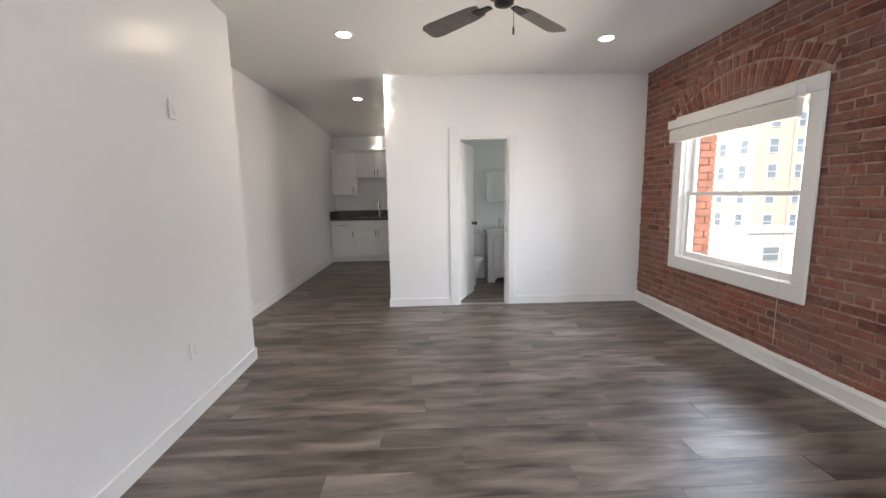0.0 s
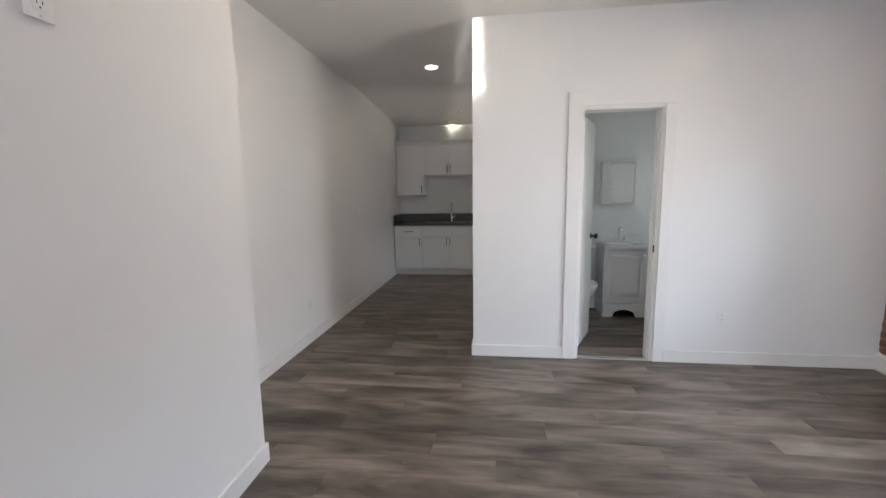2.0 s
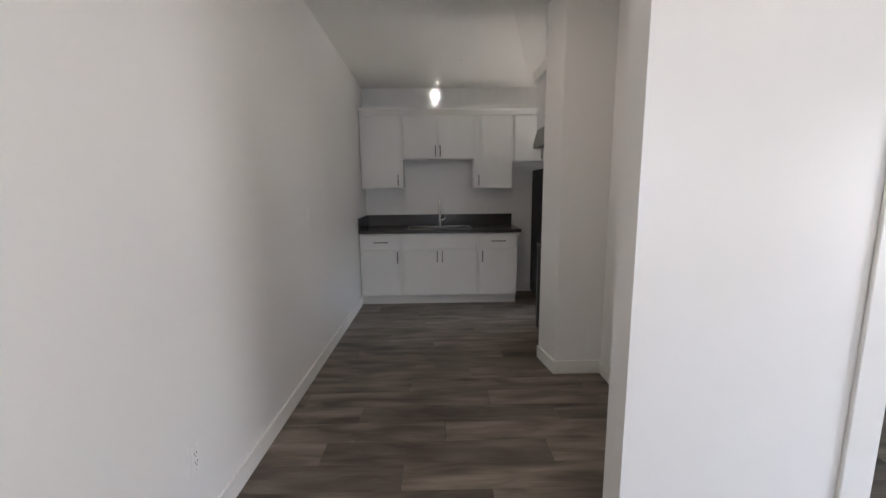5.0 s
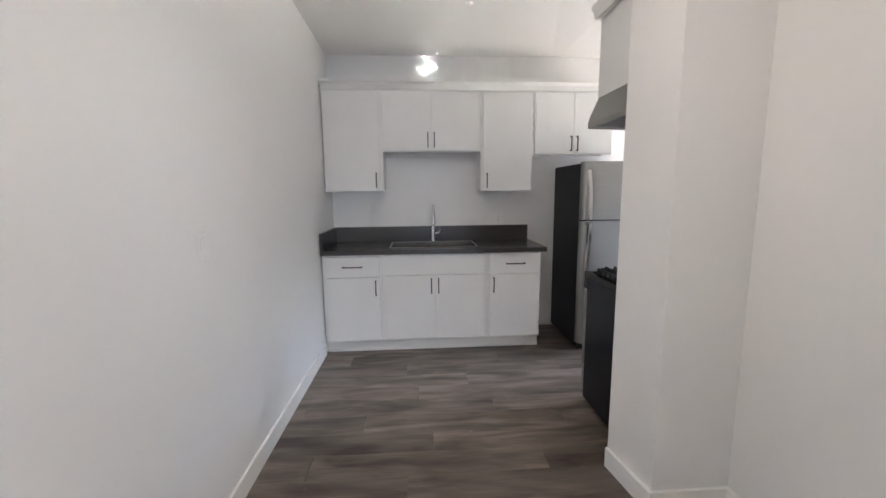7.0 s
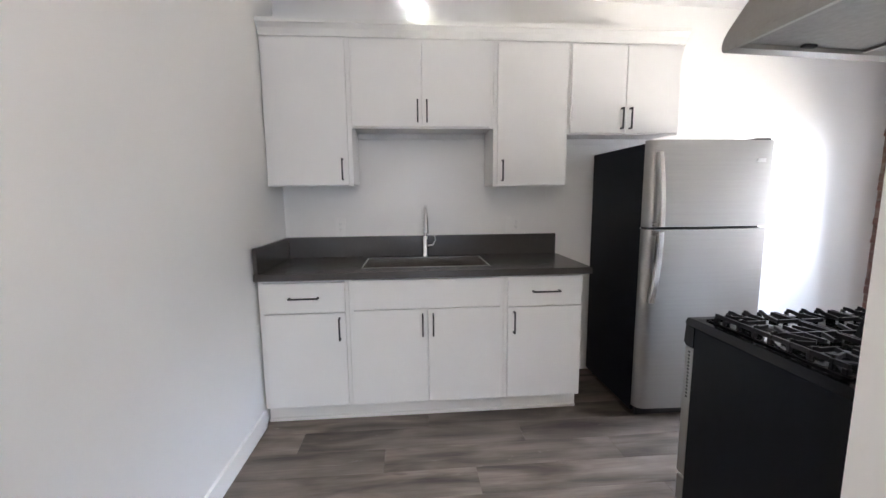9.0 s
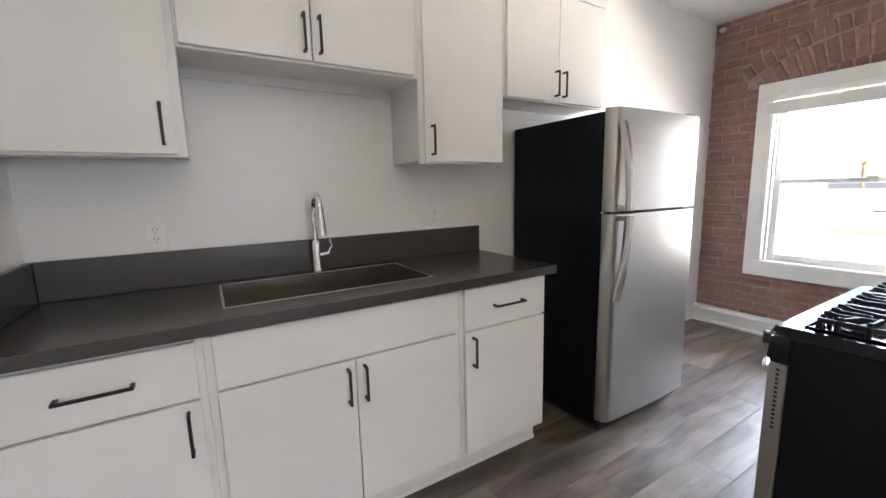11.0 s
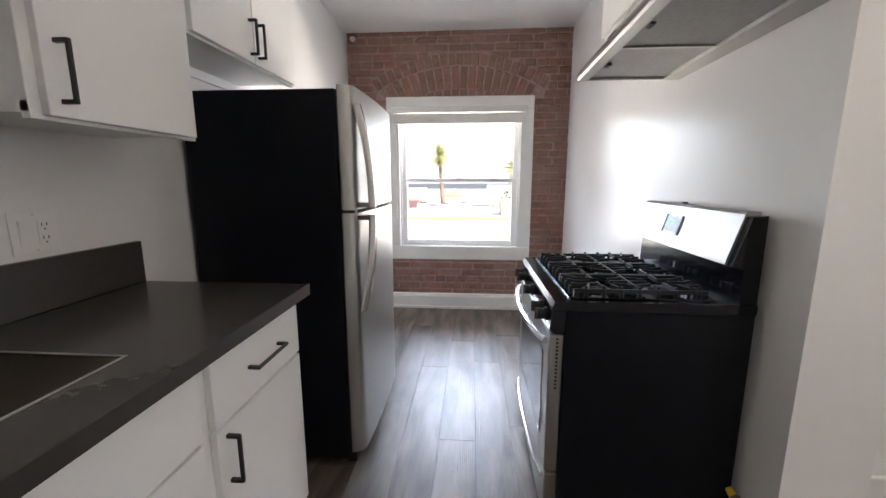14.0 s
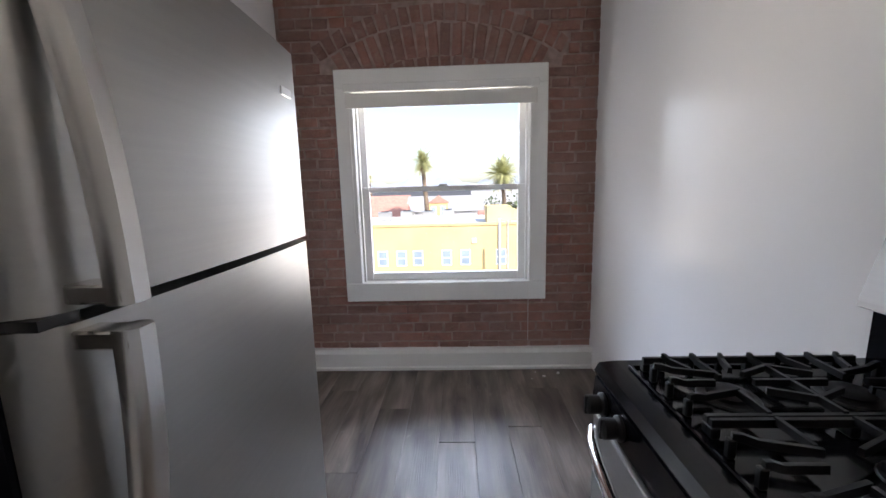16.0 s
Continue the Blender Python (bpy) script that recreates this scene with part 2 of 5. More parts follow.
def brick_material(name, pale_mix=0.0):
    """Old soft brick: a tone for each piece, blotches, and mortar smeared over whole patches of the wall."""
    m = Mat(name)
    rnd = m.node("ObjectInfo").outputs["Random"]
    isl = m.node("NewGeometry").outputs["Random Per Island"]
    r = m.math("FRACT", m.math("ADD", m.math("MULTIPLY", rnd, 7.31), m.math("MULTIPLY", isl, 5.17)), 0)
    base = m.ramp(r, (0.0, (0.17, 0.065, 0.050)), (0.25, (0.31, 0.112, 0.076)), (0.5, (0.40, 0.150, 0.100)), (0.75, (0.24, 0.095, 0.072)), (1.0, (0.40, 0.190, 0.140)))
    v = m.coords()
    blotch = m.noise(v, 11, 7, 0.7)
    smear = m.noise(m.coords((1, 0.7, 1.3)), 2.1, 8, 0.72, 0.5)
    crumb = m.noise(m.coords((1, 0.6, 1.4)), 17, 6, 0.7, 0.8)
    c = m.mix(0.8, base, m.ramp(blotch, (0.30, (0.42, 0.40, 0.40)), (0.66, (1.2, 1.15, 1.12))), "MULTIPLY")
    c = m.mix(m.ramp(smear, (0.40, (0, 0, 0)), (0.60, (0.66, 0.66, 0.66))), c, (0.33, 0.195, 0.160))
    c = m.mix(m.ramp(crumb, (0.54, (0, 0, 0)), (0.66, (0.6, 0.6, 0.6))), c, (0.36, 0.235, 0.18))
    # patchy pinkish film that makes the brick paler
    if pale_mix:
        film = m.noise(m.coords((1, 0.8, 1.6)), 5.0, 6, 0.7, 0.4)
        c = m.mix(m.ramp(film, (0.30, (pale_mix * 0.4,) * 3), (0.68, (pale_mix,) * 3)), c, (0.50, 0.39, 0.36))
    m.set(Base_Color=c, Roughness=0.85, Specular_IOR_Level=0.25)
    m.bump(m.math("ADD", m.noise(v, 60, 7, 0.75), m.math("MULTIPLY", blotch, 1.2)), 1.0, 0.010)
    return m.m


BRICK = brick_material("old_brick")
PALE_BRICK = brick_material("pale_old_brick", 0.34)
PALE_MORTAR = plain("pale_mortar", (0.40, 0.29, 0.25), 0.9, vary=0.25, scale=16, bump=1.0, bump_scale=50)
MORTAR = plain("mortar", (0.38, 0.255, 0.21), 0.9, vary=0.30, scale=16, bump=1.0, bump_scale=50)
PIER_BRICK = plain("pier_brick", (0.56, 0.25, 0.16), 0.85, vary=0.25, scale=7, bump=0.5, bump_scale=50)

# ---- builders ----
ORIGIN = {}


def box(bm, x0, x1, y0, y1, z0, z1, bevel=0.0, segs=1):
    c = Vector(((x0 + x1) / 2, (y0 + y1) / 2, (z0 + z1) / 2))
    made = bmesh.ops.create_cube(bm, size=1.0, matrix=Matrix.Translation(c) @ Matrix.Diagonal((x1 - x0, y1 - y0, z1 - z0, 1)))
    if bevel:
        edges = list({e for v in made["verts"] for e in v.link_edges})
        bmesh.ops.bevel(bm, geom=edges, offset=bevel, segments=segs, affect="EDGES", profile=0.5)
    return bm


def rod(bm, a, b, r1, r2=None, n=12, caps=True):
    a, b = Vector(a), Vector(b)
    d = b - a
    m = Matrix.Translation((a + b) / 2) @ d.to_track_quat("Z", "Y").to_matrix().to_4x4()
    bmesh.ops.create_cone(bm, cap_ends=caps, segments=n, radius1=r1, radius2=r1 if r2 is None else r2, depth=d.length, matrix=m)
    return bm


def tube(bm, pts, r, n=10):
    """A round bar along a run of points, closed at both ends."""
    pts = [Vector(p) for p in pts]
    rings = []
    up = Vector((0, 0, 1))
    for i, p in enumerate(pts):
        t = (pts[min(i + 1, len(pts) - 1)] - pts[max(i - 1, 0)]).normalized()
        side = t.cross(up)
        if side.length < 0.05:
            side = t.cross(Vector((1, 0, 0)))
        side.normalize()
        u2 = side.cross(t).normalized()
        rr = r[i] if isinstance(r, (list, tuple)) else r
        rings.append([bm.verts.new(p + rr * (math.cos(2 * math.pi * k / n) * side + math.sin(2 * math.pi * k / n) * u2)) for k in range(n)])
    for a, b in zip(rings, rings[1:]):
        for k in range(n):
            bm.faces.new((a[k], a[(k + 1) % n], b[(k + 1) % n], b[k]))
    bm.faces.new(rings[0][::-1])
    bm.faces.new(rings[-1])
    return bm


def prism(bm, outline, axis, a, b):
    """A run of 2D points pushed along an axis from a to b (axis x: points are y, z; y: x, z; z: x, y)."""
    def at(p, w):
        return {"x": (w, p[0], p[1]), "y": (p[0], w, p[1]), "z": (p[0], p[1], w)}[axis]
    one = [bm.verts.new(at(p, a)) for p in outline]
    two = [bm.verts.new(at(p, b)) for p in outline]
    n = len(outline)
    for i in range(n):
        bm.faces.new((one[i], one[(i + 1) % n], two[(i + 1) % n], two[i]))
    bm.faces.new(one[::-1])
    bm.faces.new(two)
    bmesh.ops.recalc_face_normals(bm, faces=bm.faces[:])
    return bm


def lathe(bm, centre, profile, n=24, axis="z"):
    """Rings of (radius, height) turned about an axis through centre."""
    c = Vector(centre)
    rings = []
    for r, h in profile:
        ring = []
        for k in range(n):
            a = 2 * math.pi * k / n
            u, w = r * math.cos(a), r * math.sin(a)
            off = {"z": (u, w, h), "x": (h, u, w), "y": (u, h, w)}[axis]
            ring.append(bm.verts.new(c + Vector(off)))
        rings.append(ring)
    for a, b in zip(rings, rings[1:]):
        for k in range(n):
            bm.faces.new((a[k], a[(k + 1) % n], b[(k + 1) % n], b[k]))
    bm.faces.new(rings[0][::-1])
    bm.faces.new(rings[-1])
    bmesh.ops.recalc_face_normals(bm, faces=bm.faces[:])
    return bm


def mesh_of(name, bm, material, smooth=False):
    me = bpy.data.meshes.new(name)
    bm.to_mesh(me)
    bm.free()
    me.materials.append(material)
    if smooth:
        me.shade_smooth()
        me.set_sharp_from_angle(angle=radians(40))
    return me


def thing(name, at, label, category, group="", kind=""):
    ob = new(name)
    ob.empty_display_size = 0.05
    ob.location = at
    ORIGIN[ob.name] = Vector(at)
    return tagged(ob, label, category, group, kind)


def part(name, bm, material, parent, label="", smooth=False):
    """Links a bmesh, drawn in world places, as one mesh under a thing or a part."""
    o = ORIGIN[parent.name]
    bm.transform(Matrix.Translation(-o))
    ob = new(name, mesh_of(name, bm, material, smooth))
    ob.parent = parent
    ORIGIN[ob.name] = o
    if label:
        ob["label"] = label
    return ob


def solid(name, bm, material, label, category, kind="", smooth=False, group=""):
    ob = new(name, mesh_of(name, bm, material, smooth))
    ORIGIN[ob.name] = Vector((0, 0, 0))
    return tagged(ob, label, category, group, kind)


def B(*a, **k):
    return box(bmesh.new(), *a, **k)


# ---- the shell ----
H, HK = 2.745, 2.64           # ceilings: living room and passage, kitchen
XA, XN, XB = -1.278, -1.165, -1.785  # left wall: near part at the jog and at the front, set-back part
XR, XK = 2.86, 2.68           # brick wall: living room, kitchen
Y0, YJ, YE = -2.0, 3.805, 5.30  # front wall, jog, wall with the bathroom door
YS, YK = 7.20, 9.31           # stove wall, kitchen end wall
STUB, XC = -0.035, 0.36       # kitchen end of the stove wall, passage side of the bathroom wall
STUB_N, YN = 0.012, 6.903     # passage end of the stove wall, which is not square
XW = -1.832                   # set-back left wall at the jog: it runs in towards the kitchen
XO = 3.04                     # outer face of the brick wall

bm = bmesh.new()
prism(bm, [(XA - 0.55, Y0 - 0.2), (XN, Y0 - 0.2), (XA, YJ), (XA - 0.55, YJ)], "z", -0.05, 3.0)
solid("wall_west_near", bm, PAINT, "white painted plaster wall beside the living room", "wall", "structure")
bm = bmesh.new()
prism(bm, [(XB - 0.25, YJ), (XW, YJ), (XB, YK), (XB, YK + 0.2), (XB - 0.25, YK + 0.2)], "z", -0.05, 3.0)
solid("wall_west", bm, PAINT, "white painted plaster wall along the passage", "wall", "structure")
bm = bmesh.new()
box(bm, XB, XK, YK, YK + 0.2, -0.05, 3.0)
solid("wall_kitchen_end", bm, PAINT, "white painted kitchen end wall behind cabinets", "wall", "structure")
bm = bmesh.new()
# unseen wall; its opening and the slot above are added for the lamps
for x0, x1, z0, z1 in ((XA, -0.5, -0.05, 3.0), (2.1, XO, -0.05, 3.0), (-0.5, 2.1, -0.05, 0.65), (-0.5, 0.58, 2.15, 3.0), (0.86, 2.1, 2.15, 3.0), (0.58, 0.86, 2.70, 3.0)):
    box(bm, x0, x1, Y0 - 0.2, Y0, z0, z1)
solid("wall_front", bm, PAINT, "white painted front wall, unseen, with opening and slot added for light", "wall", "structure")
# wall with the bathroom door: opening x 0.60 to 1.20, 2.035 high
DX0, DX1, DH = 0.60, 1.203, 2.035
YE2 = YE + 0.125
bm = bmesh.new()
box(bm, -0.255, DX0, YE, YE2, -0.05, 3.0)
box(bm, DX1, XR, YE, YE2, -0.05, 3.0)
box(bm, DX0, DX1, YE, YE2, DH, 3.0)
solid("wall_bathroom_door", bm, PAINT, "white painted partition wall with the bathroom doorway", "wall", "structure")
bm = bmesh.new()
box(bm, XC, XC + 0.12, YE2, YN, -0.05, 3.0)
solid("wall_bathroom_side", bm, PAINT, "white painted partition between passage and bathroom", "wall", "structure")
bm = bmesh.new()
# the kitchen face runs slightly out of square towards the window
prism(bm, [(STUB_N, YN), (XK + 0.004, YN), (XK + 0.004, YS + 0.060), (STUB, YS)], "z", -0.05, 2.9)
solid("wall_stove", bm, STOVE_PAINT, "glossy white painted wall behind the stove", "wall", "structure")
bm = bmesh.new()
box(bm, XC + 0.12, XK, 6.87, YN - 0.003, 0, 2.6)
solid("wall_bathroom_back", bm, BATH_PAINT, "pale painted bathroom back wall", "wall", "structure")

bm = bmesh.new()
box(bm, XB - 0.25, XO, Y0 - 0.2, 7.08, H, 3.0)
solid("ceiling_living", bm, CEIL, "white painted plaster ceiling with recessed lights", "ceiling", "structure")
bm = bmesh.new()
GX = (XB - 0.25, -0.3, 0.4, XO)
GZS = ((7.08, (H, H, H, H)), (7.20, (2.742, 2.735, 2.665, HK - 0.055)), (YK + 0.2, (2.628, 2.63, 2.635, HK - 0.055)))
grid = [[bm.verts.new((x, y, z)) for x, z in zip(GX, zs)] for y, zs in GZS]
for r0, r1 in zip(grid, grid[1:]):
    for k in range(3):
        bm.faces.new((r0[k], r1[k], r1[k + 1], r0[k + 1]))
ext = bmesh.ops.extrude_face_region(bm, geom=bm.faces[:])
for v in ext["geom"]:
    if isinstance(v, bmesh.types.BMVert):
        v.co.z = 3.0
bmesh.ops.recalc_face_normals(bm, faces=bm.faces[:])
solid("ceiling_kitchen", bm, CEIL, "white painted lower kitchen ceiling", "ceiling", "structure")
bm = bmesh.new()
box(bm, XC + 0.12, XK, YE2, 6.87, 2.5, 2.74)
solid("ceiling_bathroom", bm, CEIL, "white bathroom ceiling", "ceiling", "structure")

# windows: casing outline of each (inner wall face, y0, y1, z0, z1)
W1 = (XR, 3.10, 4.665, 0.56, 2.125)
W2 = (XK, 7.578, 8.95, 0.493, 2.028)
WB = (XK, 6.0, 6.62, 1.15, 1.85)
CW = 0.115


def wall_pieces(bm, x0, x1, y0, y1, zt, win):
    _, a, b, c, d = win
    a, b, c, d = a + 0.09, b - 0.09, c + 0.09, d - 0.09
    box(bm, x0, x1, y0, a, -0.05, zt)
    box(bm, x0, x1, b, y1, -0.05, zt)
    box(bm, x0, x1, a, b, -0.05, c)
    box(bm, x0, x1, a, b, d, zt)


bm = bmesh.new()
wall_pieces(bm, XR, XO, Y0 - 0.2, YE + 0.06, 3.0, W1)
wall_brick_living = solid("wall_east_living", bm, MORTAR, "exposed old red brick wall with smeared mortar", "brick wall", "structure")
bm = bmesh.new()
wall_pieces(bm, XK, XO, 7.06, YK + 0.2, 3.0, W2)
wall_brick_kitchen = solid("wall_east_kitchen", bm, PALE_MORTAR, "exposed red brick wall round the kitchen window", "brick wall", "structure")
bm = bmesh.new()
wall_pieces(bm, XK, XO, YE + 0.06, 7.06, 3.0, WB)
solid("wall_east_bathroom", bm, BATH_PAINT, "pale bathroom outer wall with a small window", "wall", "structure")


# ---- windows ----
def sash(bm, x, y0, y1, z0, z1, s, top, bottom, d=0.035):
    box(bm, x, x + d, y0, y0 + s, z0, z1, 0.004)
    box(bm, x, x + d, y1 - s, y1, z0, z1, 0.004)
    box(bm, x, x + d, y0 + s, y1 - s, z0, z0 + bottom, 0.004)
    box(bm, x, x + d, y0 + s, y1 - s, z1 - top, z1, 0.004)
    return bm


def double_hung(name, win, label, zm):
    xf, a, b, c, d = win
    w = thing(name, (xf, (a + b) / 2, c), label, "window", kind="structure")
    p = 0.030
    x0 = xf - p
    for q in ((a, a + CW, c + 0.13, d - CW), (b - CW, b, c + 0.13, d - CW), (a, b, d - CW, d), (a, b, c, c + 0.13)):
        part("casing", box(bmesh.new(), x0, xf - 0.010, *q, bevel=0.004), TRIM, w)
    ia, ib, ic, idd = a + CW, b - CW, c + 0.13, d - CW
    # jamb lining
    for q in ((ia - 0.02, ia, ic - 0.02, idd + 0.02), (ib, ib + 0.02, ic - 0.02, idd + 0.02)):
        part("jamb", B(xf - 0.0095, XO - 0.02, *q), TRIM, w)
    part("jamb", B(xf - 0.0095, XO - 0.02, ia, ib, idd, idd + 0.02), TRIM, w)
    part("window_sill", B(xf - 0.0095, xf + 0.13, ia, ib, ic - 0.03, ic, bevel=0.003), TRIM, w)
    # stops inside the jamb
    for q in ((ia, ia + 0.014), (ib - 0.014, ib)):
        part("stop", B(xf + 0.02, xf + 0.042, q[0], q[1], ic, idd), TRIM, w)
    lo = part("lower_sash", sash(bmesh.new(), xf + 0.05, ia + 0.012, ib - 0.012, ic, zm + 0.018, 0.050, 0.036, 0.055), TRIM, w)
    up = part("upper_sash", sash(bmesh.new(), xf + 0.09, ia + 0.004, ib - 0.004, zm - 0.018, idd, 0.046, 0.05, 0.036), TRIM, w)
    for own, x, z0, z1 in ((lo, xf + 0.066, ic + 0.05, zm - 0.012), (up, xf + 0.106, zm + 0.014, idd - 0.045)):
        g = part("pane", B(x, x + 0.004, ia + 0.05, ib - 0.05, z0, z1), GLASS, own)
        g.visible_shadow = False
    part("sash_lock", B(xf + 0.04, xf + 0.085, (ia + ib) / 2 - 0.03, (ia + ib) / 2 + 0.03, zm + 0.018, zm + 0.030, bevel=0.004), PLASTIC, w)
    return w


double_hung("window_1", W1, "white double-hung window with wide casing in the brick wall", 1.34)
double_hung("window_2", W2, "white double-hung kitchen window with wide flat casing", 1.262)
wb = thing("window_3", (XK, 6.3, 1.15), "small white bathroom window with muntins", "window", kind="structure")
part("frame", sash(bmesh.new(), XK + 0.03, 6.09, 6.53, 1.24, 1.76, 0.04, 0.04, 0.04), TRIM, wb)
part("muntin", box(B(XK + 0.035, XK + 0.06, 6.30, 6.32, 1.28, 1.72), XK + 0.036, XK + 0.061, 6.13, 6.49, 1.49, 1.51), TRIM, wb)


def blind(win, top, drop, depth, rail, label, near=0.060, far=0.060):
    xf, a, b, c, d = win
    ia, ib = a + near, b - far
    z = d - top
    t = thing("raised_blind", (xf, (a + b) / 2, z - drop), label, "window blind")
    part("headrail", B(xf - 0.030 - depth, xf - 0.031, ia, ib, z - rail, z, bevel=0.006), TRIM, t)
    zz = z - rail - 0.008
    part("gathered_fabric", B(xf - 0.028 - depth * 0.82, xf - 0.034, ia + 0.012, ib - 0.012, z - drop + 0.006, zz, bevel=0.003), BLIND, t)
    part("cord", rod(bmesh.new(), (xf - 0.040, ib - 0.03, z - drop), (xf - 0.040, ib - 0.03, 1.02), 0.0022, n=6), CORD, t)
    part("cord_tassel", rod(bmesh.new(), (xf - 0.040, ib - 0.03, 0.98), (xf - 0.040, ib - 0.03, 1.02), 0.006, 0.003, n=8), CORD, t)
    part("long_cord", rod(bmesh.new(), (xf - 0.036, ia + 0.06, z - drop), (xf - 0.036, ia + 0.06, 0.20), 0.0018, n=6), CORD, t)
    return t


blind(W1, 0.040, 0.225, 0.075, 0.085, "off-white cellular blind raised under its headrail", 0.135, -0.022)
blind(W2, 0.095, 0.155, 0.022, 0.05, "off-white cellular blind raised to the window head")

# ---- doorway ----
dc = thing("door_casing", (0.88, YE, 0), "white painted flat door casing round the bathroom doorway", "door casing", kind="structure")
part("casing", B(0.49, DX0 - 0.006, YE - 0.016, YE - 0.001, 0, 2.15, bevel=0.003), TRIM, dc)
part("casing", B(DX1 + 0.004, 1.290, YE - 0.014, YE - 0.001, 0, 2.046, bevel=0.003), TRIM, dc)
part("casing", B(DX0 - 0.006, 1.290, YE - 0.011, YE - 0.001, DH + 0.008, 2.048, bevel=0.003), TRIM, dc)
part("jamb", B(DX0, DX0 + 0.018, YE + 0.001, YE2, 0, DH), TRIM, dc)
part("jamb", B(DX1 - 0.018, DX1, YE + 0.001, YE2, 0, DH), TRIM, dc)
part("jamb", B(DX0 + 0.018, DX1 - 0.018, YE + 0.001, YE2, DH - 0.018, DH), TRIM, dc)
part("stop", B(DX1 - 0.030, DX1 - 0.018, YE + 0.04, YE + 0.075, 0, DH - 0.018), TRIM, dc)
part("strike_plate", B(DX1 - 0.0205, DX1 - 0.0183, YE + 0.008, YE + 0.036, 0.90, 0.96), BLACK_METAL, dc, "black strike plate")
part("threshold", B(DX0 + 0.018, DX1 - 0.018, YE - 0.004, YE + 0.05, 0.0, 0.010, bevel=0.003), ALU, dc, "aluminium threshold strip")
part("hinge", B(DX0 + 0.018, DX0 + 0.022, YE2 - 0.03, YE2 + 0.004, 1.75, 1.84), BLACK_METAL, dc)

hinge = Vector((DX0 + 0.022, YE2 + 0.004, 0))
turn = Matrix.Translation(hinge) @ pose(0, 0, 0, 0, 0, 65)
dr = thing("door_1", hinge, "white painted flush bathroom door standing half open", "door", kind="structure")


def turned(bm):
    bm.transform(turn)
    return bm


part("leaf", turned(B(0, 0.555, 0, 0.035, 0.012, 2.010, bevel=0.002)), TRIM, dr)
for s in (-1, 1):
    yb = 0.0 if s < 0 else 0.035
    part("knob", turned(lathe(bmesh.new(), (0.495, yb, 0.98), [(0.026, 0), (0.026, s * 0.006), (0.011, s * 0.008), (0.011, s * 0.03), (0.022, s * 0.036), (0.027, s * 0.05), (0.022, s * 0.062), (0.008, s * 0.066)], 20, "y")), BLACK_METAL, dr, "black door knob", smooth=True)


def west_x(y):
    """Face of the set-back left wall at y."""
    return XW + (XB - XW) * (y - YJ) / (YK - YJ)


# ---- baseboards ----
def baseboard(name, pts, h=0.10, t=0.013):
    """A board with an eased top along wall runs (x0, y0, x1, y1, side): side is the way it stands out of the wall."""
    ob = thing(name, (pts[0][0], pts[0][1], 0), "white painted flat baseboard", "baseboard", kind="structure")
    for x0, y0, x1, y1, s in pts:
        bm = bmesh.new()
        if x0 == x1:
            prism(bm, [(x0, 0), (x0 + s * t, 0), (x0 + s * t, h - 0.005), (x0 + s * (t - 0.005), h), (x0, h)], "y", y0, y1)
        else:
            prism(bm, [(y0, 0), (y0 + s * t, 0), (y0 + s * t, h - 0.005), (y0 + s * (t - 0.005), h), (y0, h)], "x", x0, x1)
        part("board", bm, TRIM, ob)
    return ob


near = thing("baseboard_west_near", (XA, YJ, 0), "white painted flat baseboard", "baseboard", kind="structure")
part("board", prism(bmesh.new(), [(XN, Y0), (XN + 0.013, Y0), (XA + 0.013, YJ + 0.013), (XA - 0.5, YJ + 0.013), (XA - 0.5, YJ), (XA, YJ)], "z", 0, 0.10), TRIM, near)
ob = thing("baseboard_west", (XW, YJ, 0), "white painted flat baseboard", "baseboard", kind="structure")
part("board", prism(bmesh.new(), [(XW, YJ), (XW + 0.013, YJ), (west_x(8.74) + 0.013, 8.74), (west_x(8.74), 8.74)], "z", 0, 0.10), TRIM, ob)
baseboard("baseboard_door_wall", [(-0.268, YE, 0.504, YE, -1), (1.292, YE, XR - 0.02, YE, -1), (-0.255, YE, -0.255, YE2, -1)])
baseboard("baseboard_stub", [(XC, YE2, XC, YN - 0.013, -1)])
ob = thing("baseboard_stub_end", (STUB, YS, 0), "white painted flat baseboard", "baseboard", kind="structure")
part("board", prism(bmesh.new(), [(XC, YN), (XC, YN - 0.013), (STUB_N - 0.015, YN - 0.013), (STUB - 0.013, YS), (STUB, YS), (STUB_N, YN)], "z", 0, 0.10), TRIM, ob)
baseboard("baseboard_stove_wall", [(STUB, YS, 0.0, YS, 1)])
baseboard("baseboard_kitchen_end", [(1.14, YK, XK - 0.02, YK, -1)])
baseboard("baseboard_bathroom", [(XC + 0.12, 6.87, 1.97, 6.87, -1)])


def tall_base(name, x, y0, y1, h, pad=0.0):
    ob = thing(name, (x, y0, 0), "tall white moulded baseboard under the brick", "baseboard", kind="structure")
    back, x = x, x - pad
    prof = [(back, 0), (x - 0.038, 0), (x - 0.038, 0.018), (x - 0.026, 0.026), (x - 0.026, h - 0.027), (x - 0.018, h - 0.012), (x - 0.012, h - 0.002), (x, h), (back, h)] if pad else [(x, 0), (x - 0.038, 0), (x - 0.038, 0.018), (x - 0.026, 0.026), (x - 0.026, h - 0.027), (x - 0.018, h - 0.012), (x - 0.012, h - 0.002), (x, h)]
    part("board", prism(bmesh.new(), prof, "y", y0, y1), TRIM, ob)


tall_base("baseboard_brick_living", XR, Y0, YE, 0.135)
tall_base("baseboard_brick_kitchen", XK, YS, YK, 0.145, 0.035)

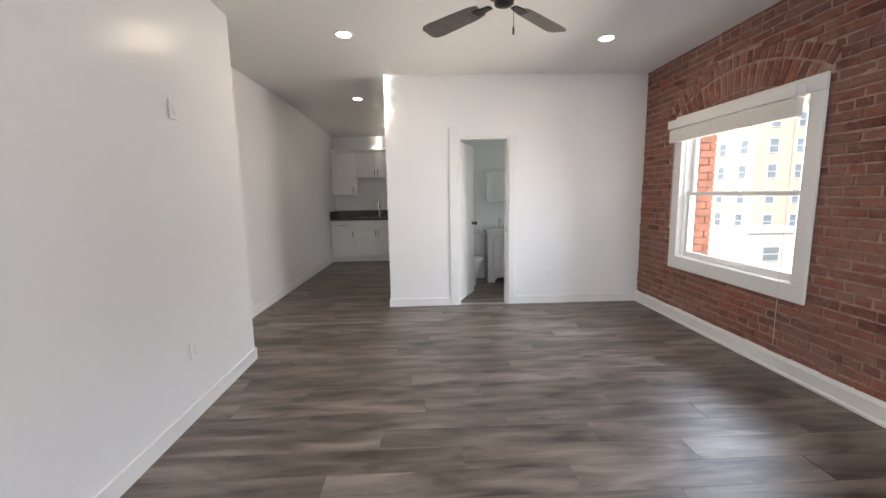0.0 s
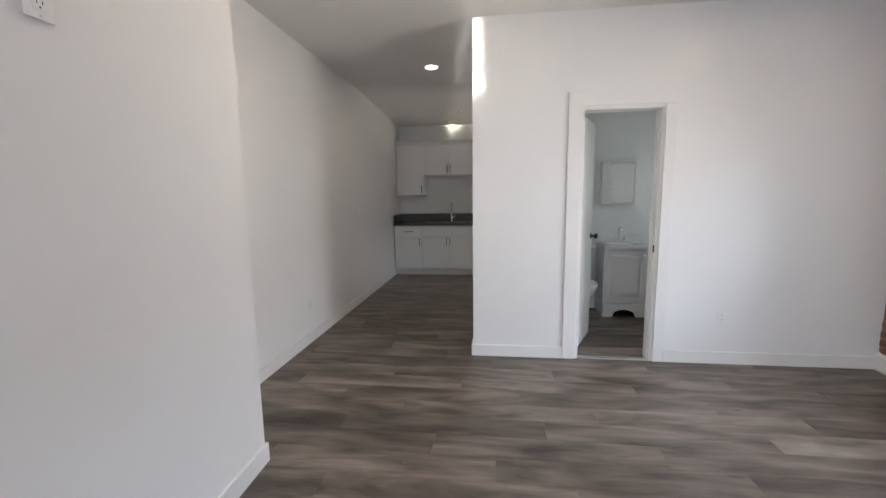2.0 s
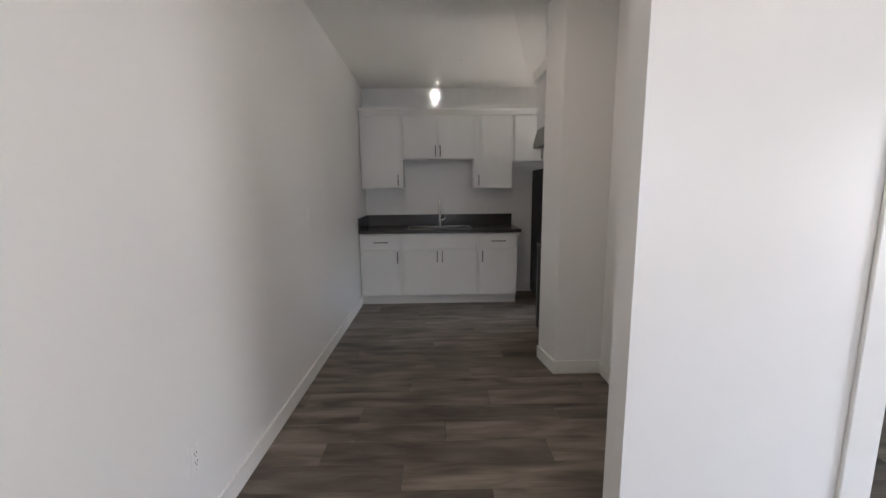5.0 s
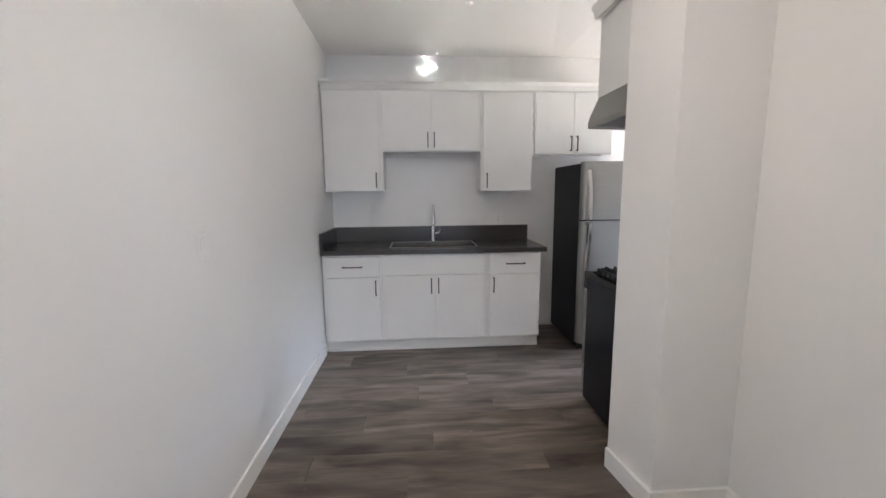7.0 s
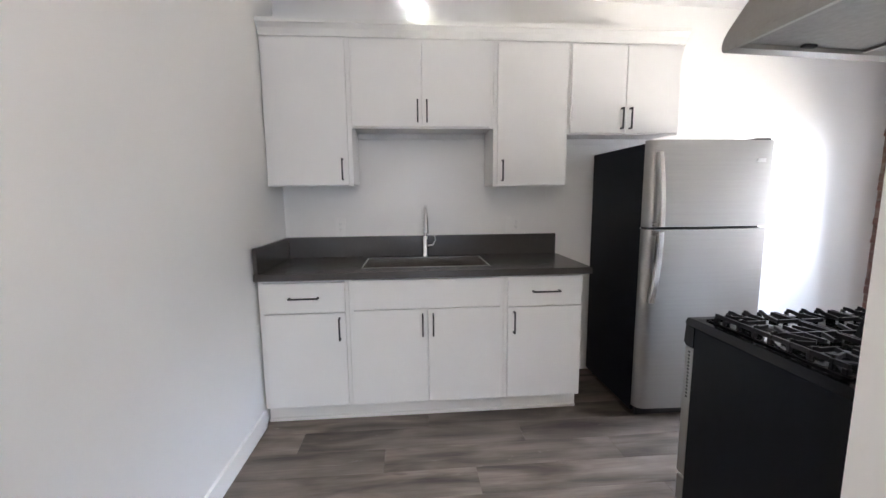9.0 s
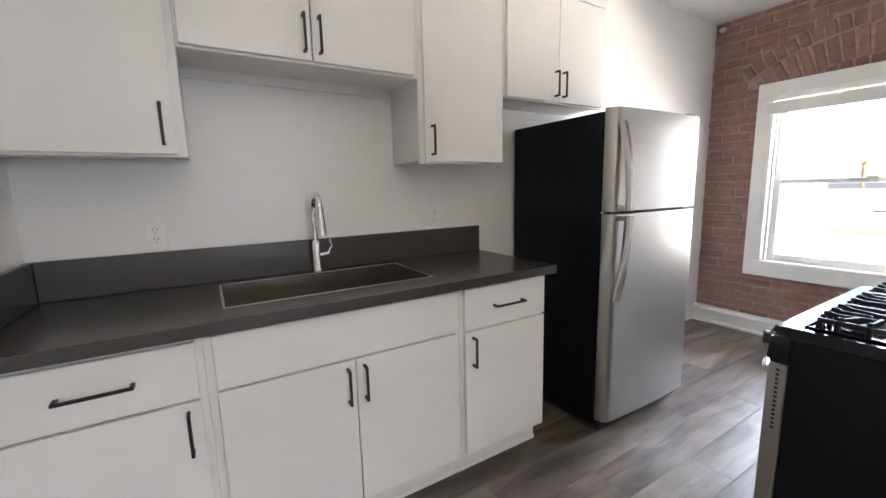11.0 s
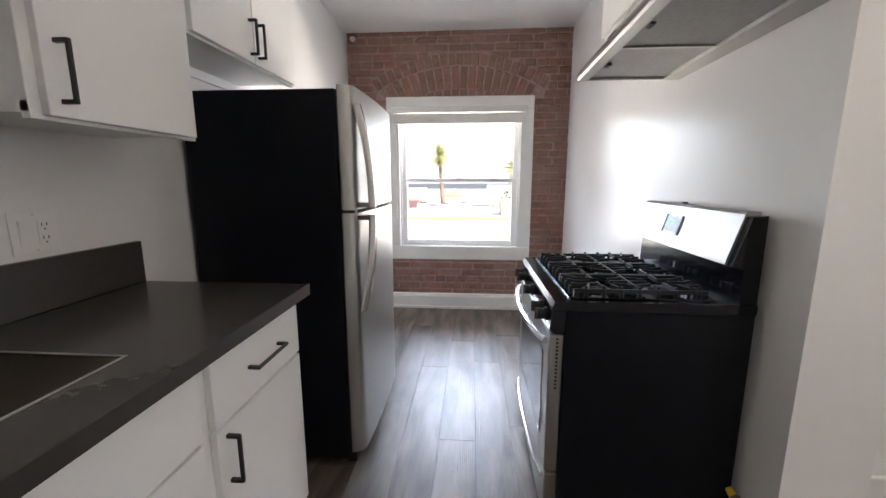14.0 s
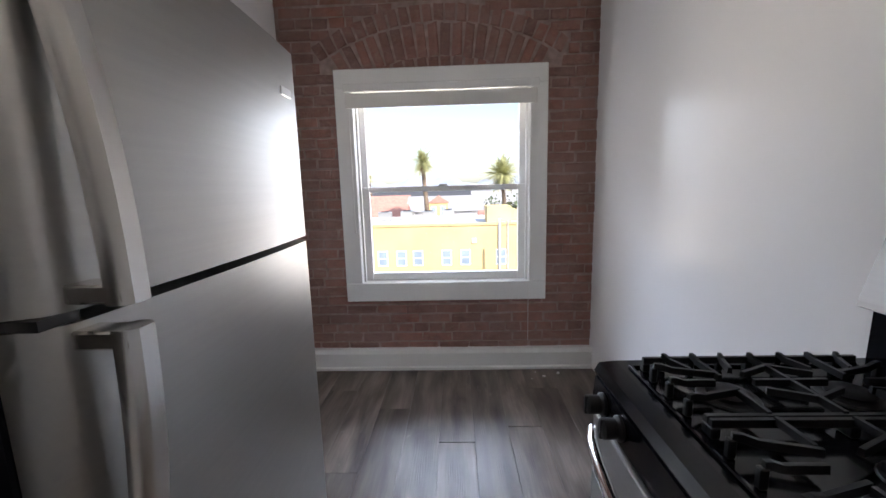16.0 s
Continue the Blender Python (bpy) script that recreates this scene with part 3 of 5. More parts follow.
# ---- kitchen cabinets ----
def bar_handle(parent, x, y, z, length, upright, toward=-1, axis="y"):
    """A square black bar pull on two short posts; y is the door face."""
    bm = bmesh.new()
    r = 0.0045
    h = length / 2
    if axis == "y":
        face, out = y, y + toward * 0.030
        lo, hi = min(face, out), max(face, out)
        bar = (out - r, out + r)
        if upright:
            box(bm, x - r, x + r, *bar, z - h, z + h, 0.0015)
            for s in (-1, 1):
                box(bm, x - r, x + r, lo, hi, z + s * (h - r) - r, z + s * (h - r) + r)
        else:
            box(bm, x - h, x + h, *bar, z - r, z + r, 0.0015)
            for s in (-1, 1):
                box(bm, x + s * (h - r) - r, x + s * (h - r) + r, lo, hi, z - r, z + r)
    return part("handle", bm, BLACK_METAL, parent, "black bar handle")


def slab(parent, name, x0, x1, yf, z0, z1, toward=-1):
    """A flat door or drawer front with eased edges, 19 mm thick, whose show face is at yf."""
    a, b = sorted((yf, yf - toward * 0.019))
    return part(name, B(x0, x1, a, b, z0, z1, bevel=0.0025, segs=2), CAB, parent)


YF = 8.728          # show face of the base doors
YB = YF + 0.0195    # face frames
ZT = 0.874          # top of the base units


def base_unit(x0, x1, label, sink=False):
    u = thing("base_cabinet", ((x0 + x1) / 2, YB, 0), label, "kitchen cabinet", "base cabinets under the counter")
    bm = bmesh.new()
    if sink:
        box(bm, x0, x1, YB, YK - 0.004, 0.105, 0.66, 0.0015)
        box(bm, x0, x1, YB, YB + 0.019, 0.6605, ZT)
        box(bm, x0, x0 + 0.016, YB + 0.0195, YK - 0.004, 0.6605, ZT)
        box(bm, x1 - 0.016, x1, YB + 0.0195, YK - 0.004, 0.6605, ZT)
    else:
        box(bm, x0, x1, YB, YK - 0.004, 0.105, ZT, 0.0015)
    part("body", bm, CAB, u)
    part("toe_board", B(x0, x1 - 0.0, 8.80, 8.816, 0.0, 0.104), TRIM, u)
    part("shoe_moulding", B(x0, x1, 8.788, 8.799, 0.0, 0.022, bevel=0.003), TRIM, u)
    return u


u = base_unit(XB + 0.004, -1.282, "white flat-front base cabinet with one drawer and one door")
d = slab(u, "drawer_front", -1.752, -1.302, YF, 0.682, 0.852)
bar_handle(d, -1.527, YF, 0.768, 0.165, False)
d = slab(u, "door", -1.752, -1.302, YF, 0.118, 0.674)
bar_handle(d, -1.335, YF, 0.585, 0.13, True)
u = base_unit(-1.281, -0.384, "white flat-front sink base cabinet with false front and two doors", True)
slab(u, "false_front", -1.258, -0.406, YF, 0.689, 0.860)
d = slab(u, "door", -1.258, -0.835, YF, 0.118, 0.682)
bar_handle(d, -0.864, YF, 0.592, 0.13, True)
d = slab(u, "door", -0.831, -0.406, YF, 0.118, 0.682)
bar_handle(d, -0.803, YF, 0.592, 0.13, True)
u = base_unit(-0.383, 0.092, "white flat-front base cabinet with one drawer beside the refrigerator")
d = slab(u, "drawer_front", -0.362, 0.086, YF, 0.684, 0.860)
bar_handle(d, -0.136, YF, 0.772, 0.165, False)
d = slab(u, "door", -0.362, 0.086, YF, 0.118, 0.676)
bar_handle(d, -0.326, YF, 0.588, 0.13, True)

# counter with the sink cut through it
SX0, SX1, SY0, SY1 = -1.215, -0.452, 8.838, 9.213
CX1, CY0 = 0.128, 8.700
ct = thing("countertop", (-0.8, 9.0, ZT), "dark grey quartz countertop with low backsplash", "countertop")
bm = bmesh.new()
for q in ((XB + 0.002, SX0, CY0, YK - 0.003), (SX1, CX1, CY0, YK - 0.003), (SX0, SX1, CY0, SY0), (SX0, SX1, SY1, YK - 0.003)):
    box(bm, *q, ZT + 0.001, 0.910)
bmesh.ops.remove_doubles(bm, verts=bm.verts[:], dist=0.0005)
part("slab", bm, QUARTZ, ct)
part("front_edge", B(XB + 0.003, CX1 + 0.002, CY0 - 0.004, CY0 - 0.0005, ZT - 0.002, 0.9105, bevel=0.0012), QUARTZ, ct)
part("backsplash", B(XB + 0.024, CX1 - 0.005, YK - 0.023, YK - 0.002, 0.911, 1.055, bevel=0.002), QUARTZ, ct)
part("side_splash", B(XB + 0.002, XB + 0.023, CY0 + 0.01, YK - 0.002, 0.911, 1.055, bevel=0.002), QUARTZ, ct)

sk = thing("kitchen_sink", ((SX0 + SX1) / 2, 9.03, 0.72), "undermounted brushed stainless steel single-bowl sink", "sink")
bm = bmesh.new()
t = 0.004
q = (SX0 + 0.0045, SX1 - 0.0045, SY0 + 0.0045, SY1 - 0.0045)
rings = []
for grow, z in ((t, 0.696), (t, 0.908), (0, 0.908), (0, 0.712), (-0.012, 0.700)):
    rings.append([bm.verts.new(p) for p in ((q[0] - grow, q[2] - grow, z), (q[1] + grow, q[2] - grow, z), (q[1] + grow, q[3] + grow, z), (q[0] - grow, q[3] + grow, z))])
for r0, r1 in zip(rings, rings[1:]):
    for k in range(4):
        bm.faces.new((r0[k], r0[(k + 1) % 4], r1[(k + 1) % 4], r1[k]))
bm.faces.new(rings[0][::-1])
bm.faces.new(rings[-1])
bmesh.ops.recalc_face_normals(bm, faces=bm.faces[:])
part("bowl", bm, SINK_STEEL, sk)
bm = bmesh.new()
for a in ((SX0 - 0.004, SX0 + 0.003, SY0 - 0.004, SY1 + 0.004), (SX1 - 0.003, SX1 + 0.004, SY0 - 0.004, SY1 + 0.004), (SX0 + 0.003, SX1 - 0.003, SY0 - 0.004, SY0 + 0.003), (SX0 + 0.003, SX1 - 0.003, SY1 - 0.003, SY1 + 0.004)):
    box(bm, *a, 0.9102, 0.9120, 0.0005)
part("rim", bm, STEEL, sk)
part("drain", lathe(bmesh.new(), (-0.83, 9.05, 0.7), [(0.045, 0.0005), (0.045, 0.003), (0.03, 0.001), (0.005, 0.0)], 24), CHROME, sk, "round chrome drain", True)

fx, fy = -0.822, 9.252
fc = thing("kitchen_faucet", (fx, fy, 0.91), "chrome pull-down gooseneck kitchen faucet with side lever", "faucet")
part("base_flange", lathe(bmesh.new(), (fx, fy, 0.9105), [(0.031, 0), (0.031, 0.004), (0.027, 0.0064)], 24), CHROME, fc, smooth=True)
part("body", lathe(bmesh.new(), (fx, fy, 0.917), [(0.026, 0), (0.026, 0.006), (0.021, 0.012), (0.020, 0.12), (0.016, 0.13), (0.0125, 0.135), (0.0125, 0.14)], 20), CHROME, fc, smooth=True)
pts = [(fx, fy, 1.05), (fx, fy, 1.16)] + [(fx, fy - 0.060 + 0.060 * math.cos(a), 1.20 + 0.060 * math.sin(a)) for a in [math.pi * k / 10 for k in range(0, 11)]]
part("neck", tube(bmesh.new(), pts, 0.0120, 14), CHROME, fc, smooth=True)
part("spray_head", rod(bmesh.new(), (fx, fy - 0.120, 1.205), (fx, fy - 0.138, 1.085), 0.0135, 0.0195, 18), CHROME, fc, smooth=True)
part("lever", tube(bmesh.new(), [(fx + 0.018, fy, 0.985), (fx + 0.055, fy - 0.004, 0.99), (fx + 0.068, fy - 0.008, 1.02), (fx + 0.066, fy - 0.010, 1.055)], [0.011, 0.010, 0.007, 0.006], 12), CHROME, fc, smooth=True)

# upper cabinets
UF = 9.0
UB = UF + 0.0195


def upper_unit(x0, x1, z0, label):
    u = thing("upper_cabinet", ((x0 + x1) / 2, YK, z0), label, "kitchen cabinet", "upper cabinets on the end wall")
    bm = bmesh.new()
    box(bm, x0, x1, UB, YK - 0.002, z0 + 0.012, 2.262, 0.0015)
    part("body", bm, CAB, u)
    part("face_frame_bottom", B(x0, x1, UB - 0.001, UB + 0.017, z0, z0 + 0.035), CAB, u)
    return u


u = upper_unit(XB + 0.003, -1.268, 1.395, "tall white flat-front wall cabinet")
d = slab(u, "door", -1.765, -1.293, UF, 1.403, 2.245)
bar_handle(d, -1.327, UF, 1.495, 0.13, True)
u = upper_unit(-1.267, -0.398, 1.742, "short white two-door wall cabinet above the sink")
d = slab(u, "door", -1.258, -0.842, UF, 1.750, 2.245)
bar_handle(d, -0.868, UF, 1.84, 0.13, True)
d = slab(u, "door", -0.838, -0.420, UF, 1.750, 2.245)
bar_handle(d, -0.812, UF, 1.84, 0.13, True)
part("hanging_rail", B(-1.262, -0.402, YK - 0.022, YK - 0.003, 1.716, 1.753), CAB, u)
u = upper_unit(-0.397, 0.078, 1.385, "tall white flat-front wall cabinet beside the sink")
d = slab(u, "door", -0.374, 0.062, UF, 1.393, 2.245)
bar_handle(d, -0.343, UF, 1.485, 0.13, True)
u = upper_unit(0.079, 0.815, 1.708, "short white two-door wall cabinet above the refrigerator")
d = slab(u, "door", 0.092, 0.446, UF, 1.716, 2.245)
bar_handle(d, 0.420, UF, 1.805, 0.13, True)
d = slab(u, "door", 0.450, 0.805, UF, 1.716, 2.245)
bar_handle(d, 0.476, UF, 1.805, 0.13, True)
part("hanging_rail", B(0.083, 0.811, YK - 0.022, YK - 0.003, 1.682, 1.719), CAB, u)
cr = thing("crown_moulding", (-0.5, UF, 2.26), "white stepped crown moulding along the wall cabinets", "moulding")
prof = [(YK - 0.003, 2.263), (UF + 0.012, 2.263), (UF + 0.008, 2.275), (UF - 0.004, 2.300), (UF - 0.022, 2.318), (UF - 0.030, 2.322), (UF - 0.030, 2.345), (YK - 0.003, 2.345)]
part("front_run", prism(bmesh.new(), prof, "x", XB + 0.003, 0.83), TRIM, cr)


# ---- refrigerator ----
FX0, FX1, FY, FT, FS = 0.380, 1.108, 8.591, 1.620, 1.139
fr = thing("refrigerator", ((FX0 + FX1) / 2, 8.95, 0), "stainless steel top-freezer refrigerator with black sides", "refrigerator")
part("case", B(FX0 + 0.006, FX1 - 0.006, FY + 0.075, 9.285, 0.03, FT - 0.012, bevel=0.006, segs=2), BLACK_SIDE, fr, "black textured steel case")
part("gasket", B(FX0 + 0.016, FX1 - 0.016, FY + 0.064, FY + 0.0745, 0.07, FT - 0.014), SLOT, fr)


def fridge_door(name, z0, z1):
    """A door whose front rolls back at both upright edges."""
    pts = []
    w = FX1 - FX0
    for k in range(0, 49):
        s = k / 48
        x = FX0 + w * s
        edge = min(s, 1 - s) * w
        back = 0.0
        rim = 0.05 if s < 0.5 else 0.02
        if edge < rim:
            back = 0.9 * rim * (1 - math.sqrt(max(0, 1 - (1 - edge / rim) ** 2)))
        bow = 0.012 * (1 - (2 * s - 1) ** 2)
        pts.append((x, FY + 0.010 - bow + back))
    pts += [(FX1, FY + 0.064), (FX0, FY + 0.064)]
    return part(name, prism(bmesh.new(), pts, "z", z0, z1), STEEL, fr, "brushed stainless door with rounded edges", smooth=True)


top_door = fridge_door("freezer_door", FS + 0.007, FT)
low_door = fridge_door("fresh_food_door", 0.072, FS - 0.007)


def bow_handle(parent, z0, z1, fat_low):
    x = FX0 + 0.048
    pts, n = [], 18
    for k in range(n + 1):
        s = k / n
        z = z0 + (z1 - z0) * s
        v = s if fat_low else 1 - s
        out = 0.05 * (1 - v ** 2.2) + 0.004
        pts.append((z, out))
    bm = bmesh.new()
    rings = []
    for i, (z, o) in enumerate(pts):
        y = FY + 0.004 - o
        w, th = 0.019, 0.014
        rings.append([bm.verts.new((x + a, y + b, z)) for a, b in ((-w, th), (-w * 1.05, 0), (-w * 0.6, -th * 0.9), (w * 0.6, -th * 0.9), (w * 1.05, 0), (w, th))])
    for a, b in zip(rings, rings[1:]):
        for k in range(6):
            bm.faces.new((a[k], a[(k + 1) % 6], b[(k + 1) % 6], b[k]))
    bm.faces.new(rings[0])
    bm.faces.new(rings[-1])
    zb = z0 + 0.012 if fat_low else z1 - 0.012
    box(bm, x - 0.018, x + 0.018, FY - 0.056, FY + 0.012, zb - 0.011, zb + 0.011, 0.003)
    bmesh.ops.recalc_face_normals(bm, faces=bm.faces[:])
    return part("handle", bm, STEEL_V, parent, "curved satin steel handle", smooth=True)


bow_handle(top_door, FS + 0.014, 1.555, True)
bow_handle(low_door, 0.715, FS - 0.014, False)
part("badge", B(FX1 - 0.115, FX1 - 0.060, FY + 0.0005, FY + 0.0075, 1.50, 1.520, bevel=0.001), ALU, top_door, "small blank silver badge")
part("hinge_cover", B(FX1 - 0.11, FX1 - 0.02, FY + 0.02, FY + 0.12, FT - 0.011, FT + 0.012, bevel=0.004), BLACK_METAL, fr)
part("middle_hinge", B(FX0 + 0.004, FX0 + 0.05, FY + 0.015, FY + 0.075, FS - 0.006, FS + 0.006), BLACK_METAL, fr)
part("hinge_pin", B(FX0 - 0.004, FX0 + 0.012, FY + 0.050, FY + 0.066, FS - 0.005, FS + 0.005), CHROME, fr)
part("kick_grille", B(FX0 + 0.02, FX1 - 0.02, FY + 0.05, FY + 0.074, 0.012, 0.068), BLACK_METAL, fr, "black kick grille")
for x in (FX0 + 0.05, FX1 - 0.05):
    part("foot", rod(bmesh.new(), (x, FY + 0.09, 0), (x, FY + 0.09, 0.031), 0.018, n=12), BLACK_METAL, fr)
    part("foot", rod(bmesh.new(), (x, 9.22, 0), (x, 9.22, 0.031), 0.018, n=12), BLACK_METAL, fr)

# ---- gas range ----
RX0, RX1, RY0, RY1, RT = 0.105, 0.862, 7.238, 7.858, 0.870
rg = thing("gas_range", ((RX0 + RX1) / 2, 7.55, 0), "black and stainless freestanding gas range with cast-iron grates", "stove")
part("body", B(RX0, RX1, RY0, RY1 - 0.03, 0.03, RT - 0.03, bevel=0.003), BLACK_SIDE, rg, "black side panels")
bm = bmesh.new()
prism(bm, [(RY0, RT - 0.029), (RY1 + 0.012, RT - 0.029), (RY1 + 0.016, RT - 0.018), (RY1 + 0.006, RT), (RY1 - 0.03, RT + 0.003), (RY0, RT + 0.003)], "x", RX0 - 0.002, RX1 + 0.002)
part("cooktop", bm, BLACK_ENAMEL, rg, "glossy black enamel cooktop")
# raised border of the burner well
bm = bmesh.new()
for q in ((RX0 + 0.03, RX1 - 0.03, RY1 - 0.052, RY1 - 0.044), (RX0 + 0.03, RX1 - 0.03, RY0 + 0.10, RY0 + 0.108), (RX0 + 0.03, RX0 + 0.038, RY0 + 0.108, RY1 - 0.052), (RX1 - 0.038, RX1 - 0.03, RY0 + 0.108, RY1 - 0.052)):
    box(bm, *q, RT + 0.0031, RT + 0.009, 0.002)
part("well_border", bm, BLACK_ENAMEL, rg)
# control strip and knobs
bm = bmesh.new()
prism(bm, [(RY1 - 0.029, 0.762), (RY1 + 0.006, 0.762), (RY1 + 0.020, 0.775), (RY1 + 0.014, RT - 0.031), (RY1 - 0.029, RT - 0.031)], "x", RX0, RX1)
part("control_panel", bm, BLACK_ENAMEL, rg)
for x in (0.18, 0.265, 0.489, 0.713, 0.798):
    k = part("knob", lathe(bmesh.new(), (x, RY1 + 0.017, 0.806), [(0.024, 0), (0.024, 0.006), (0.019, 0.010), (0.020, 0.034), (0.014, 0.038)], 20, "y"), BLACK_METAL, rg, "black burner knob", True)
    part("pointer", B(x - 0.005, x + 0.005, RY1 + 0.050, RY1 + 0.058, 0.786, 0.826, bevel=0.002), BLACK_METAL, k)
# oven door
od = part("oven_door", B(RX0 + 0.004, RX1 - 0.004, RY1 - 0.029, RY1 + 0.018, 0.245, 0.756, bevel=0.006, segs=2), STEEL, rg, "stainless oven door")
part("oven_window", B(RX0 + 0.10, RX1 - 0.10, RY1 + 0.0185, RY1 + 0.021, 0.33, 0.66, bevel=0.001), DISPLAY, od, "dark oven window glass")
pts = [(RX0 + 0.03 + (RX1 - RX0 - 0.06) * k / 16, RY1 + 0.026 + 0.042 * math.sin(math.pi * k / 16) ** 0.6, 0.725) for k in range(17)]
part("oven_handle", tube(bmesh.new(), pts, 0.0125, 12), CHROME, od, "bowed silver oven handle", True)
bm = bmesh.new()
for k in range(14):
    z = 0.745 - k * 0.0135
    box(bm, RX0 + 0.0025, RX0 + 0.0045, RY1 - 0.012, RY1 - 0.004, z - 0.007, z, 0)
part("vent_slots", bm, SLOT, od)
sd = part("storage_drawer", B(RX0 + 0.004, RX1 - 0.004, RY1 - 0.029, RY1 + 0.014, 0.06, 0.236, bevel=0.005, segs=2), STEEL, rg, "stainless storage drawer")
part("drawer_pull", tube(bmesh.new(), [(RX0 + 0.03 + (RX1 - RX0 - 0.06) * k / 12, RY1 + 0.018 + 0.020 * math.sin(math.pi * k / 12) ** 0.6, 0.212) for k in range(13)], 0.009, 10), CHROME, sd, "", True)
for x in (RX0 + 0.05, RX1 - 0.05):
    for y in (RY0 + 0.05, RY1 - 0.08):
        part("foot", rod(bmesh.new(), (x, y, 0), (x, y, 0.032), 0.016, n=10), BLACK_METAL, rg)
# back guard
bm = bmesh.new()
prism(bm, [(RY0, RT), (RY0 + 0.052, RT + 0.0032), (RY0 + 0.050, 0.985), (RY0 + 0.088, 0.995), (RY0 + 0.086, 1.005), (RY0 + 0.045, 1.150), (RY0, 1.155)], "x", RX0 + 0.004, RX1 - 0.004)
part("back_guard", bm, BLACK_ENAMEL, rg)
bm = bmesh.new()
prism(bm, [(RY0 + 0.0885, 0.994), (RY0 + 0.096, 0.998), (RY0 + 0.094, 1.010), (RY0 + 0.052, 1.158), (RY0 + 0.040, 1.166), (RY0 + 0.004, 1.166), (RY0 + 0.004, 1.156), (RY0 + 0.046, 1.151)], "x", RX0 + 0.03, RX1 - 0.012)
fascia = part("fascia", bm, STEEL, rg, "sloped stainless fascia")
bm = B(0.27, 0.385, -0.0012, 0.0012, -0.032, 0.032, bevel=0.0008)
bm.transform(Matrix.Translation((0.20, RY0 + 0.0745, 1.085)) @ pose(0, 0, 0, 15.8, 0, 0))
display = part("display", bm, DISPLAY, fascia, "dark display window")
bm = bmesh.new()
for k in range(4):
    box(bm, 0.318 + k * 0.009 + (0.004 if k > 1 else 0), 0.323 + k * 0.009 + (0.004 if k > 1 else 0), 0.0013, 0.0018, 0.004, 0.014)
bm.transform(Matrix.Translation((0.20, RY0 + 0.0745, 1.085)) @ pose(0, 0, 0, 15.8, 0, 0))
part("clock_digits", bm, glow("clock_green", (0.25, 1.0, 0.15), 0.35), display, "small green lit clock bars")
bm = sash(bmesh.new(), -0.0015, 0.262, 0.393, -0.040, 0.040, 0.008, 0.008, 0.008, 0.003)
bm.transform(Matrix.Translation((0.20, RY0 + 0.0745, 1.085)) @ pose(0, 0, 0, 15.8, 0, 0) @ Matrix(((0, 1, 0, 0), (-1, 0, 0, 0), (0, 0, 1, 0), (0, 0, 0, 1))))
part("vent_cap", B(0.55, 0.575, RY0 + 0.006, RY0 + 0.022, 1.1665, 1.174, bevel=0.003), BLACK_METAL, fascia)
part("display_bezel", bm, ALU, fascia)


def beam(bm, pts, w=0.009, h=0.012, taper=0.75):
    """A cast bar of upright, slightly tapered section along a run of points on its top face."""
    pts = [Vector(p) for p in pts]
    rings = []
    for i, p in enumerate(pts):
        d = pts[min(i + 1, len(pts) - 1)] - pts[max(i - 1, 0)]
        side = Vector((d.y, -d.x, 0)).normalized() * w / 2
        down = Vector((0, 0, -h))
        rings.append([bm.verts.new(p + o) for o in (side * taper, -side * taper, -side + down, side + down)])
    for a, b in zip(rings, rings[1:]):
        for k in range(4):
            bm.faces.new((a[k], a[(k + 1) % 4], b[(k + 1) % 4], b[k]))
    bm.faces.new(rings[0][::-1])
    bm.faces.new(rings[-1])


def grate(x0, x1, y0, y1, outer):
    """One cast-iron grate: side rails on feet, hooked fingers from every rim to the burners. outer: -1, 1 or 0, its free side."""
    bm = bmesh.new()
    zt, zf = RT + 0.038, RT + 0.0034
    ym, xm = (y0 + y1) / 2, (x0 + x1) / 2

    def finger(a, b, rise=0.005, leg=True):
        a, b = Vector((*a, zt)), Vector((*b, zt))
        d = b - a
        up = Vector((0, 0, rise))
        beam(bm, [a + up, a + d * 0.12 + up, a + d * 0.3, b])
        if leg:
            box(bm, a.x - 0.006, a.x + 0.006, a.y - 0.006, a.y + 0.006, zf, zt - 0.004, 0.002)

    for x in (x0, x1):
        beam(bm, [(x, y0, zt - 0.004), (x, y1, zt - 0.004)], 0.010, 0.013)
        for y in (y0 + 0.006, ym, y1 - 0.006):
            box(bm, x - 0.0075, x + 0.0075, y - 0.0075, y + 0.0075, zf, zt - 0.016, 0.002)
    for y, s in ((y0, 1), (y1, -1)):
        q = (y1 - y0) / 4
        for f in (0.22, 0.5, 0.78):
            x = x0 + (x1 - x0) * f
            finger((x, y), (x + (xm - x) * 0.5, y + s * q * (0.75 if f == 0.5 else 0.95)))
            finger((x, ym), (x + (xm - x) * 0.5, ym - s * q * 0.6), 0.0, False)
    beam(bm, [(x0, ym, zt), (x1, ym, zt)])
    for x, e in ((x0, 1), (x1, -1)):
        for k in range(7):
            y = y0 + 0.04 + (y1 - y0 - 0.08) * k / 6
            if outer == -e:
                reach = 0.42 if k in (1, 5) else 0.28
                yc = y0 + (y1 - y0) * (0.25 if k < 3 else 0.75)
                finger((x, y), (x + e * (x1 - x0) * reach, y + (yc - y) * 0.35 if k != 3 else y))
            elif k in (1, 5):
                finger((x, y), (x + e * (x1 - x0) * 0.32, y), 0.0, False)
    bmesh.ops.recalc_face_normals(bm, faces=bm.faces[:])
    return part("grate", bm, CAST_IRON, rg, "black cast-iron grate")


GY0, GY1 = RY0 + 0.125, RY1 - 0.065
third = (RX1 - RX0 - 0.09) / 3
